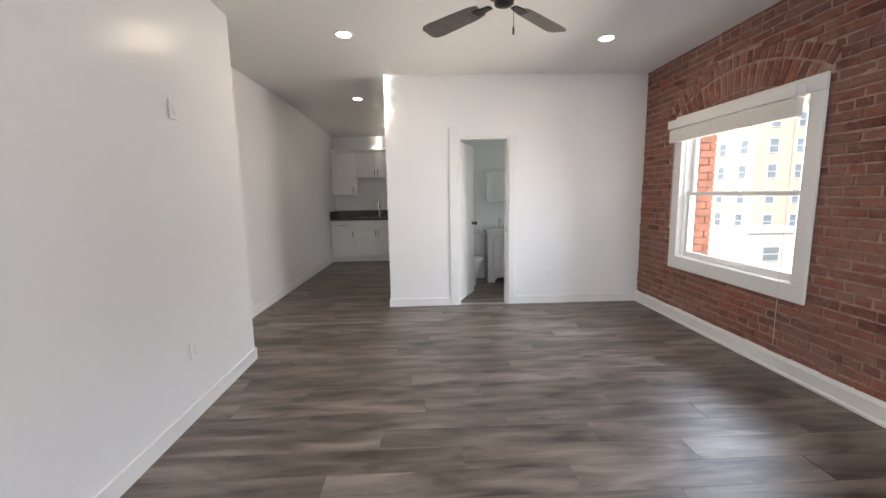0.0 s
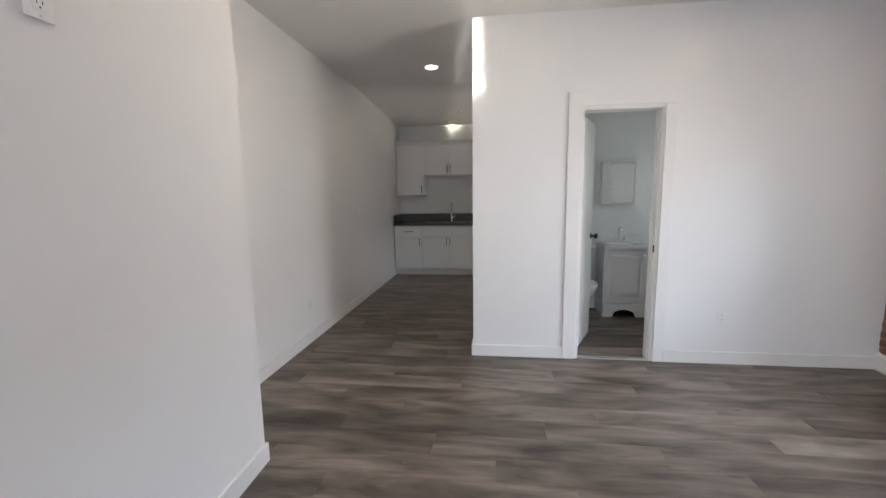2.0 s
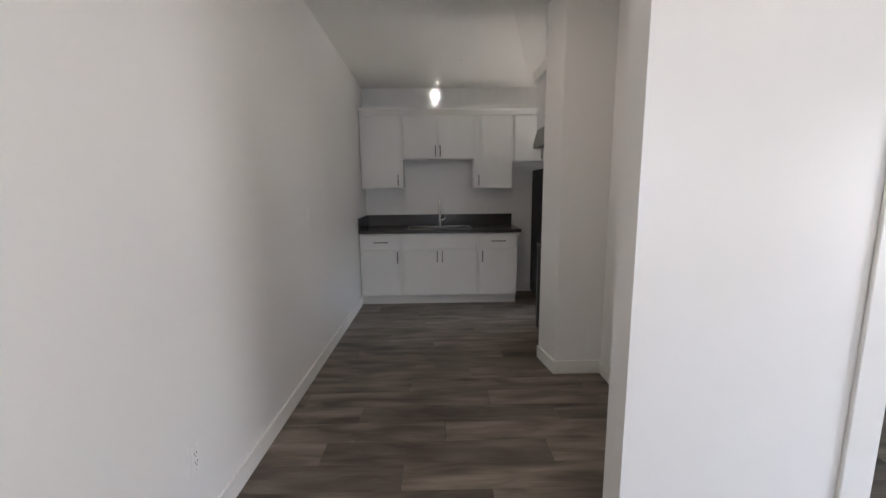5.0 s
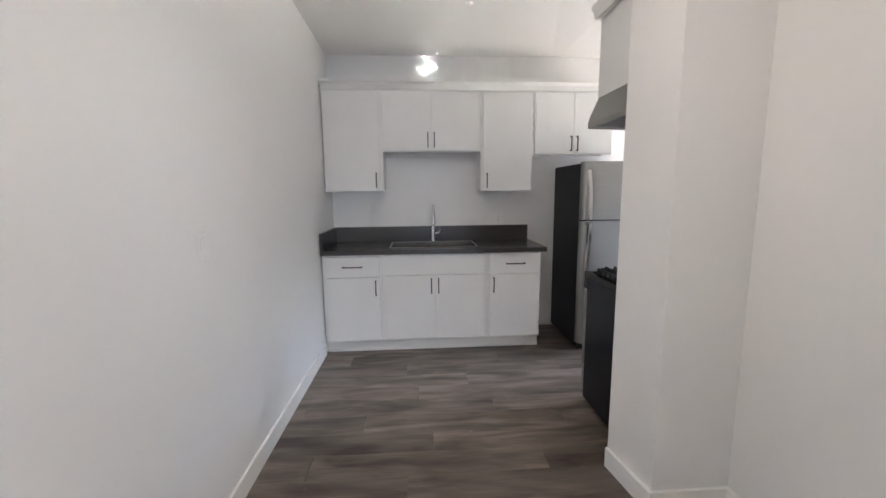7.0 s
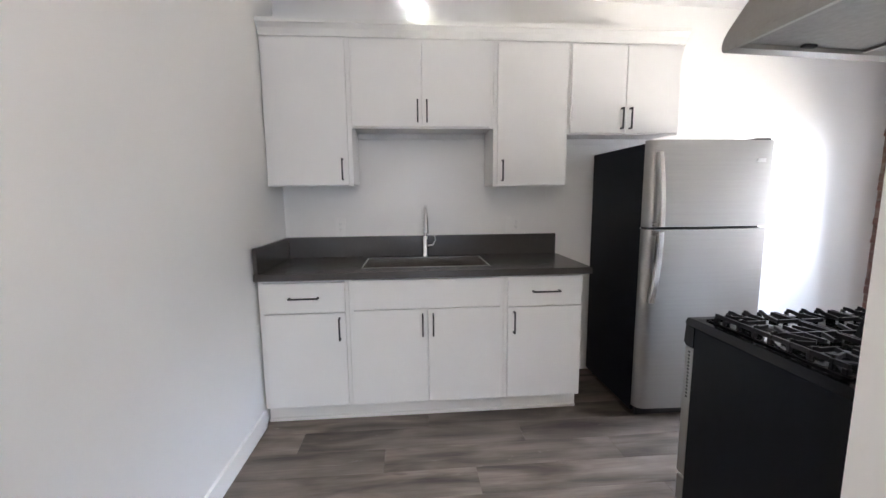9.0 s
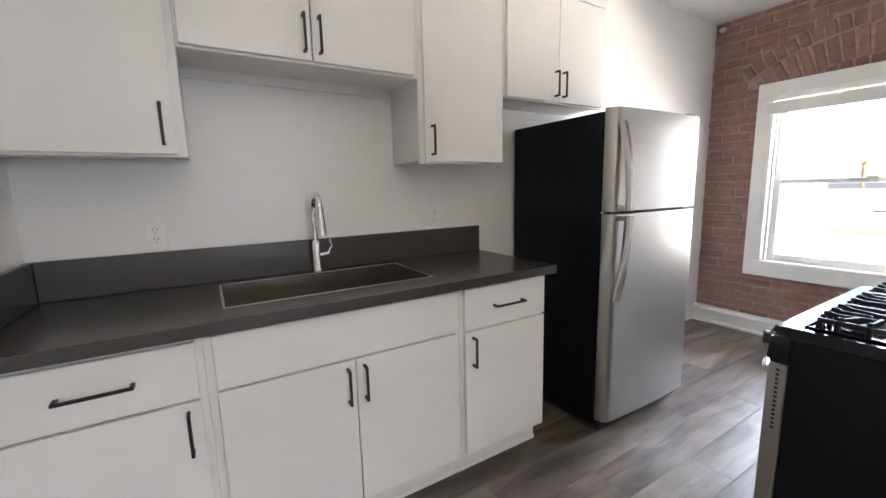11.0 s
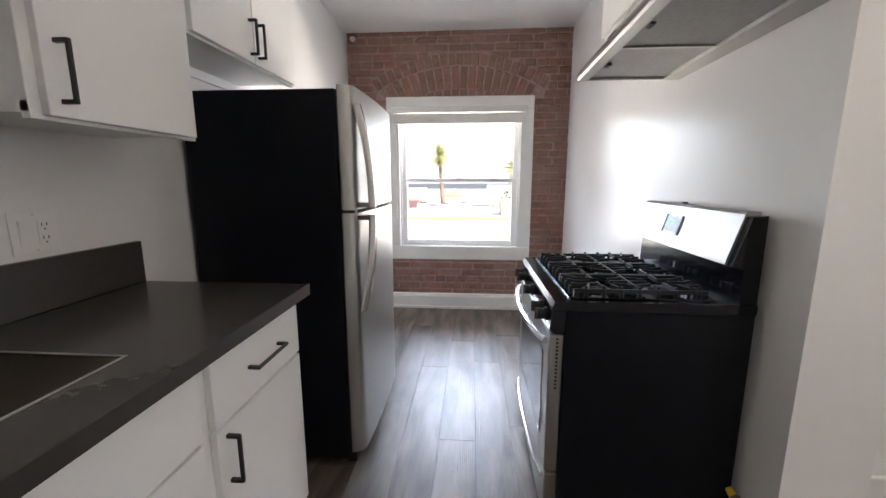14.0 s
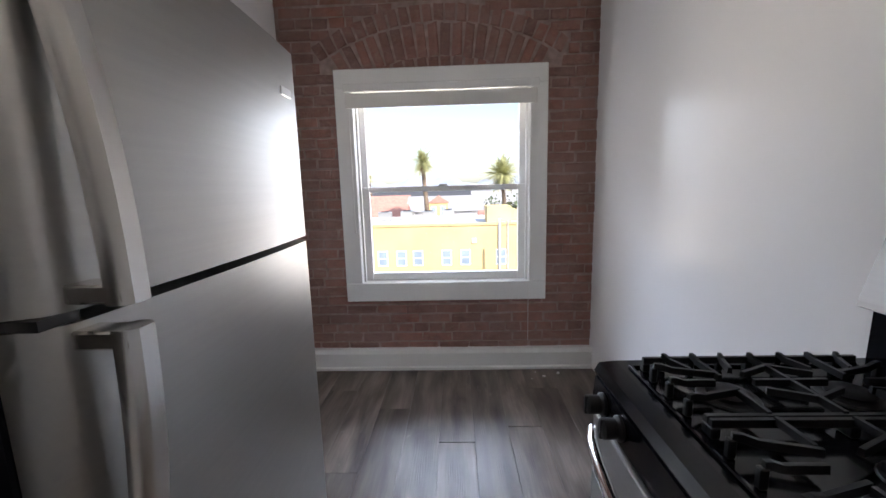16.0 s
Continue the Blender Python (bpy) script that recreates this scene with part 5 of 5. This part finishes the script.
solid("plaster_lump", lathe(bmesh.new(), (XK - 0.030, 9.245, 2.535), [(0.010, -0.02), (0.024, -0.008), (0.026, 0.010), (0.012, 0.022)], 12), TRIM, "small white plaster lump at the top of the brick wall", "debris", smooth=True)

# ---- outside ----
solid("ground", B(-400, 3000, -2500, 2500, -11.6, -11.0), ASPHALT, "street level asphalt and lots far below the windows", "ground", "structure")
GZ = -11.0


def far_window(parent, x, y, z, w, h, facing):
    """A framed sash window set on a far facade; facing x- or y-."""
    def q(u0, u1, d0, d1, z0, z1):
        return (x + d0, x + d1, y + u0, y + u1, z + z0, z + z1) if facing == "x-" else (x + u0, x + u1, y + d0, y + d1, z + z0, z + z1)
    bm = bmesh.new()
    f = 0.09
    for a in ((-w / 2, -w / 2 + f, -0.06, 0.02, 0, h), (w / 2 - f, w / 2, -0.06, 0.02, 0, h), (-w / 2, w / 2, -0.062, 0.02, 0, f), (-w / 2, w / 2, -0.062, 0.02, h - f, h), (-w / 2 + f, w / 2 - f, -0.05, 0.02, h / 2 - 0.04, h / 2 + 0.04)):
        box(bm, *q(*a))
    win = part("window", bm, STUCCO_WHITE, parent)
    part("pane", B(*q(-w / 2 + f, w / 2 - f, -0.02, -0.004, f, h - f)), FAR_GLASS, win)


# yellow apartment block across the street
yb = thing("yellow_building", (35, 8, GZ), "long yellow stucco building with paired white windows and flat roof", "building")
YZ = -2.15
part("wall", B(35, 47, -14, 32, GZ, YZ), STUCCO_YELLOW, yb)
part("roof", B(35.3, 46.7, -13.7, 31.7, YZ + 0.002, YZ + 0.05), STUCCO_WHITE, yb)
part("parapet", B(34.92, 35.3, -14.05, 32.05, YZ + 0.002, YZ + 0.22), STUCCO_YELLOW, yb)
for y in (14.9, 13.2, 11.7, 9.1, 7.4, 4.2, 2.3, -1.0, -2.6, 17.5, 19.1):
    for z in (-5.75, -9.3):
        far_window(yb, 35, y, z, 0.92, 1.42, "x-")
part("stair_tower", B(36.5, 40, 3.1, 5.3, YZ + 0.05, YZ + 1.55), STUCCO_YELLOW, yb)
bm = bmesh.new()
prism(bm, [(-0.2, YZ + 0.05), (3.1, YZ + 0.05), (3.1, YZ + 1.45)], "x", 38, 38.3)
part("raking_parapet", bm, STUCCO_YELLOW, yb)
part("vent_panel", B(34.90, 34.99, 6.4, 6.8, -3.75, -3.3), STUCCO_WHITE, yb)
part("drain_pipe", rod(bmesh.new(), (34.9, 4.35, GZ), (34.9, 4.35, -1.6), 0.10, n=10), STUCCO_WHITE, yb)
for x, y in ((41, 15.6), (42, 13.4), (41, 11.0), (43, 9.0), (42, 1.0)):
    ac = thing("rooftop_unit", (x, y, YZ + 0.05), "pale metal rooftop air-conditioning unit", "air conditioner", "rooftop units")
    part("casing", B(x - 0.6, x + 0.6, y - 0.65, y + 0.65, YZ + 0.15, YZ + 1.0, bevel=0.03), ALU, ac)
    part("base", B(x - 0.65, x + 0.65, y - 0.7, y + 0.7, YZ + 0.052, YZ + 0.148), ROOF_GREY, ac)
    part("fan_grille", rod(bmesh.new(), (x, y, YZ + 1.001), (x, y, YZ + 1.06), 0.42, n=20), SLOT, ac)
up = thing("utility_pole", (32.5, 4.0, GZ), "pale weathered wooden utility pole", "utility pole")
part("pole", rod(bmesh.new(), (32.5, 3.95, GZ), (32.5, 3.95, -1.6), 0.13, 0.09, 12), POLE_WOOD, up)


def house(name, label, x0, x1, y0, y1, zw, zr, wall, roof, windows=True):
    h = thing(name, ((x0 + x1) / 2, (y0 + y1) / 2, GZ), label, "building")
    part("wall", B(x0, x1, y0, y1, GZ, zw), wall, h)
    bm = bmesh.new()
    prism(bm, [(x0 - 0.4, zw + 0.002), (x1 + 0.4, zw + 0.002), ((x0 + x1) / 2, zr)], "y", y0 - 0.4, y1 + 0.4)
    part("roof", bm, roof, h)
    if windows:
        y = y0 + 1.5
        while y < y1 - 1:
            far_window(h, x0, y, zw - 1.7, 1.0, 1.2, "x-")
            y += 2.6
    return h


house("red_roof_house", "house with a red roof beyond the yellow building", 54, 62, 15.5, 30, -3.4, -1.0, STUCCO_WHITE, ROOF_RED)
house("white_roof_house", "long white house with a pale roof", 64, 74, 4, 16, -2.6, -0.2, STUCCO_WHITE, ROOF_GREY)
house("pale_house", "pale stucco house with a red-brown roof", 78, 88, 18, 34, -3.0, -0.2, STUCCO_BEIGE, ROOF_RED)
house("small_house", "small white house with a red roof", 56, 63, -2, 4.5, -4.2, -2.3, STUCCO_WHITE, ROOF_RED)
house("beige_house", "beige house with a grey roof further off", 92, 104, -14, 4, -3.2, 0.2, STUCCO_BEIGE, ROOF_GREY)
gb = thing("gabled_front", (50.2, 10.4, GZ), "narrow yellow gabled building front", "building")
part("wall", B(50, 53, 9.2, 11.6, GZ, -0.7), STUCCO_YELLOW, gb)
bm = bmesh.new()
prism(bm, [(9.0, -0.698), (11.8, -0.698), (10.4, 0.25)], "x", 49.9, 53.1)
part("gable", bm, ROOF_RED, gb)
far_window(gb, 50, 9.8, -2.4, 0.7, 1.3, "x-")
far_window(gb, 50, 11.0, -2.4, 0.7, 1.3, "x-")


def palm(x, y, top, spread, fronds, label, skirt):
    t = thing("palm_tree", (x, y, GZ), label, "palm tree", "palms beyond the rooftops")
    pts = [(x + 0.25 * math.sin(k * 0.5), y + 0.15 * math.sin(k * 0.8), GZ + (top - GZ) * k / 10) for k in range(11)]
    part("trunk", tube(bmesh.new(), pts, [0.42 - 0.018 * k for k in range(11)], 10), BARK, t, smooth=True)
    r = random.Random(int(x * 10 + y))
    for nm, count, mat, lo, hi, ln in (("crown", fronds, FROND, -0.75, 1.4, spread), ("dry_skirt", skirt, DRY_FROND, -1.5, -0.7, spread * 0.62)):
        if not count:
            continue
        bm = bmesh.new()
        for _ in range(count):
            az, el = r.uniform(0, 2 * math.pi), r.uniform(lo, hi)
            length = ln * r.uniform(0.75, 1.1)
            p = Vector(pts[-1])
            d = Vector((math.cos(az) * math.cos(el), math.sin(az) * math.cos(el), math.sin(el)))
            side = d.cross(Vector((0, 0, 1))).normalized()
            prev = None
            spine = []
            for k in range(7):
                spine.append(p.copy())
                p = p + d * length / 6
                d = (d + Vector((0, 0, -0.16))).normalized()
            for k, c in enumerate(spine[1:], 1):
                w = spread * 0.20 * (1.0 - (k / 6.4) ** 2) + 0.02
                tilt = Vector((0, 0, -0.35 * w))
                step = (c - spine[k - 1])
                for s in (-1, 1):
                    for f in (0.0, 0.34, 0.67):
                        base = spine[k - 1] + step * f
                        tip = base + side * s * w + tilt + step * 0.9
                        a = bm.verts.new(base)
                        b = bm.verts.new(base + step * 0.22)
                        e = bm.verts.new(tip)
                        bm.faces.new((a, b, e))
        part(nm, bm, mat, t)
    return t


palm(50, 12.0, 4.3, 2.1, 130, "tall fan palm with a brown skirt of dead fronds", 80)
palm(52, 1.9, 2.6, 3.2, 130, "broad feathery palm with arching green fronds", 0)
palm(90, 27.5, 3.6, 1.6, 40, "distant slender palm beyond the rooftops", 20)
palm(120, 50, 4.0, 2.2, 40, "distant slender palm beyond the rooftops", 20)


def tree(x, y, top, r0, label):
    t = thing("tree", (x, y, GZ), label, "tree", "street trees")
    part("trunk", tube(bmesh.new(), [(x, y, GZ), (x + 0.1, y, GZ + 2), (x, y + 0.2, top - r0)], [0.3, 0.22, 0.12], 8), BARK, t)
    r = random.Random(int(x + y * 3))
    bm = bmesh.new()
    for _ in range(900):
        v = Vector((r.gauss(0, 1), r.gauss(0, 1), r.gauss(0, 0.8)))
        c = Vector((x, y, top - r0)) + v.normalized() * r0 * r.uniform(0.35, 1.0) * (1 + 0.25 * math.sin(v.x * 3 + v.y * 5))
        a = Vector((r.uniform(-1, 1), r.uniform(-1, 1), r.uniform(-1, 1))).normalized() * 0.28
        b = a.cross(Vector((r.uniform(-1, 1), r.uniform(-1, 1), 1))).normalized() * 0.2
        bm.faces.new([bm.verts.new(c + o) for o in (a, b, -a, -b)])
    part("crown", bm, LEAF, t)


tree(60, -1.5, -0.3, 3.2, "round green street tree beyond the roofs")
tree(66, 1.5, -0.6, 2.8, "round green street tree beyond the roofs")
tree(70, -7, 0.2, 3.6, "round green street tree beyond the roofs")

# hills on the horizon; the haze is put into their colour
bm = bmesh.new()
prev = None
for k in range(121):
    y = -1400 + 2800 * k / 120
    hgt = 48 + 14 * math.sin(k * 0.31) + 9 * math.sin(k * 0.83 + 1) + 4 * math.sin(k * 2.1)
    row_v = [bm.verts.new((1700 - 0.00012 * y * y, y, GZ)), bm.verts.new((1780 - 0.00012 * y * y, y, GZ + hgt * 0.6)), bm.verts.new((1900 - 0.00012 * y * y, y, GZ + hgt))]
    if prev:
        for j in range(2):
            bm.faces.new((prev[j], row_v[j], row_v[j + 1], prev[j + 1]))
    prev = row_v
solid("backdrop", bm, HILL, "hills on the horizon, haze put into their blue-grey colour", "hills", "structure", True)

# beige block seen from the living room
bb = thing("beige_building", (48, 62, GZ), "tall beige stucco apartment block with rows of windows", "building")
BX, BY = 40.0, 47.5
part("wall", B(BX, BX + 24, BY, BY + 34, GZ, 22), STUCCO_BEIGE, bb)
part("cornice", B(BX - 0.3, BX + 24.3, BY - 0.3, BY + 34.3, 22.002, 22.7), STUCCO_WHITE, bb)
for fl in range(-1, 7):
    z = -3.4 + 3.05 * fl
    for c in (1.8, 5.4, 9.4, 13.0, 17.5):
        far_window(bb, BX, BY + c, z, 1.25, 1.75, "x-")
    for c in (2.2, 5.6, 9.6, 13.2):
        far_window(bb, BX + c, BY, z, 1.25, 1.75, "y-")
wh = thing("white_low_building", (33, 40, GZ), "low white commercial building with a flat roof", "building")
part("wall", B(31, 42, 37, 46, GZ, -2.8), STUCCO_WHITE, wh)
part("parapet", B(30.9, 42.1, 36.9, 37.1, -2.798, -2.4), STUCCO_WHITE, wh)
far_window(wh, 33.5, 37, -5.6, 1.8, 1.5, "y-")
ab = thing("pale_yellow_building", (36, 31, GZ), "pale yellow narrow building edge", "building")
part("wall", B(33.5, 36.5, 29.2, 31, GZ, -0.9), STUCCO_YELLOW, ab)
part("cap", B(33.4, 36.6, 29.1, 31.1, -0.898, -0.7), STUCCO_WHITE, ab)

# brick pier of this house beside the living-room window
pier = thing("brick_pier", (3.5, 5.6, GZ), "orange-red brick pier of the house beside the window", "brick pier", kind="structure")
part("core", B(XO + 0.002, 3.605, 5.12, 5.7, GZ, 4.0), MORTAR, pier)
for i in range(34):
    z = -0.2 + i * 0.085
    for k in range(5):
        x = XO + 0.03 + k * 0.235 - (i % 2) * 0.115
        a, b = max(x, XO + 0.004), min(x + 0.222, 3.61)
        if b - a > 0.04:
            part("brick", B(a, b, 5.108, 5.1195, z, z + 0.071), PIER_BRICK, pier)

# ---- brick pieces ----
rng = random.Random(7)


def brick_mesh(length, material, height=0.060):
    bm = bmesh.new()
    d = 0.008
    box(bm, -d, 0.004, -length / 2, length / 2, -height / 2, height / 2)
    front = [f for f in bm.faces if f.normal.x < -0.9]
    bmesh.ops.bevel(bm, geom=[e for e in front[0].edges], offset=0.005, segments=1, affect="EDGES", profile=0.6)
    for v in bm.verts:
        if v.co.x < 0:
            v.co += Vector((rng.uniform(-0.003, 0.003), rng.uniform(-0.006, 0.006), rng.uniform(-0.004, 0.004)))
    return mesh_of("brick", bm, material)


def brick_set(material):
    return [brick_mesh(0.20, material) for _ in range(8)], [brick_mesh(0.095, material) for _ in range(5)]


def brick_field(wall, xf, y0, y1, zt, win, near, arch, material):
    """Lays courses on a wall round its window and arch; those in the stretch near are parts, the others one joined mesh."""
    _, a, b, c, d = win
    cy, cz, r_out, half = arch
    stretchers, headers = brick_set(material)
    singles, verts, faces = [], [], []
    course, z = 0, 0.05
    while z < zt - 0.02:
        step = 0.067 + rng.uniform(-0.003, 0.003)
        zc = z + step / 2
        gaps = []
        if c + 0.04 < zc < d - 0.02:
            gaps.append((a + 0.05, b - 0.05))
        elif zc >= d - 0.02:
            w = r_out ** 2 - (zc - cz) ** 2
            if w > 0 and zc > cz:
                q = min(math.sqrt(w), half + (zc - d) * 0.55)
                gaps.append((cy - q, cy + q))
        runs, lo = [], y0
        for g0, g1 in gaps:
            runs.append((lo, g0))
            lo = g1
        runs.append((lo, y1))
        header = course % 6 == 3
        pitch = 0.108 if header else 0.213
        for r0, r1 in runs:
            y = y0 - rng.uniform(0, 0.05) - (course % 2) * pitch / 2
            while y < r1:
                p0, p1 = max(y, r0), min(y + pitch - 0.012, r1)
                y += pitch * (1 + rng.uniform(-0.03, 0.03))
                if p1 - p0 < 0.03:
                    continue
                me = rng.choice(headers if p1 - p0 < 0.12 else stretchers)
                ln = 0.095 if p1 - p0 < 0.12 else 0.20
                m = Matrix.Translation((xf + rng.uniform(-0.0035, 0.006), (p0 + p1) / 2, zc + rng.uniform(-0.002, 0.002))) @ \
                    pose(0, 0, 0, rng.uniform(-1.1, 1.1), 0, rng.uniform(-1.2, 1.2)) @ Matrix.Diagonal((1, (p1 - p0) / ln, (step - 0.011) / 0.06, 1))
                singles.append((me, m))
        z += step
        course += 1
    for ring_r, ring_h in ((r_out - 0.055, 0.098), (r_out - 0.215, 0.19), (r_out - 0.36, 0.085)):
        span = math.asin(min(0.99, half / r_out)) + 0.02
        n = int(2 * span * ring_r / 0.073)
        for k in range(n + 1):
            t = -span + 2 * span * k / n
            me = rng.choice(headers)
            m = Matrix.Translation((xf + rng.uniform(-0.004, 0.003), cy + ring_r * math.sin(t), cz + ring_r * math.cos(t))) @ \
                pose(0, 0, 0, 90 - math.degrees(t) + rng.uniform(-2, 2), 0, 0) @ Matrix.Diagonal((1, ring_h / 0.095, 0.058 / 0.06, 1))
            if m.translation.z + ring_h / 2 < d + 0.01 or m.translation.z - ring_h / 2 < d - 0.11:
                continue
            singles.append((me, m))
    singles.sort(key=lambda s: (s[1].translation - Vector(near)).length)
    for me, m in singles[:300]:
        ob = new("brick", me)
        ob.parent = wall
        ob.matrix_basis = m
    for me, m in singles[300:]:
        base = len(verts)
        verts += [tuple(m @ v.co) for v in me.vertices]
        faces += [tuple(base + i for i in p.vertices) for p in me.polygons]
    if verts:
        me = bpy.data.meshes.new("far_bricks")
        me.from_pydata(verts, [], faces)
        me.materials.append(material)
        ob = new("far_bricks", me)
        ob.parent = wall
        tagged(ob, kind="stuff")


brick_field(wall_brick_living, XR, 1.4, YE, H, W1, (XR, 4.2, 1.6), (3.905, 0.90, 1.60, 0.80), BRICK)
brick_field(wall_brick_kitchen, XK, YS, YK, HK, W2, (XK, 8.2, 1.6), (8.265, 0.83, 1.58, 0.77), PALE_BRICK)

# ---- floor planks ----
floor = solid("floor", B(XB - 0.1, XO, Y0 - 0.2, YK + 0.1, -0.06, -0.0045), SLOT, "grey-brown wood-look vinyl plank floor", "floor", "structure")


def plank_mesh(length):
    bm = bmesh.new()
    box(bm, -length / 2, length / 2, -0.0899, 0.0899, -0.004, 0.0)
    top = [f for f in bm.faces if f.normal.z > 0.9]
    bmesh.ops.bevel(bm, geom=list(top[0].edges), offset=0.0007, segments=1, affect="EDGES")
    return mesh_of("plank", bm, PLANK)


PLANKS = {}
row, y = 0, Y0
offsets = [0.0, 0.43, 0.86, 0.21, 0.66, 1.03, 0.35]
while y < YK:
    x = XW - offsets[row % 7] - rng.uniform(0, 0.12)
    while x < XR:
        p0, p1 = max(x, XW), min(x + 1.2193, XR + 0.02)
        x += 1.22
        if p1 - p0 < 0.05:
            continue
        key = round(p1 - p0, 2)
        if key not in PLANKS:
            PLANKS[key] = plank_mesh(p1 - p0)
        ob = new("plank", PLANKS[key])
        ob.parent = floor
        ob.location = ((p0 + p1) / 2, y + 0.09, 0)
    y += 0.1805
    row += 1
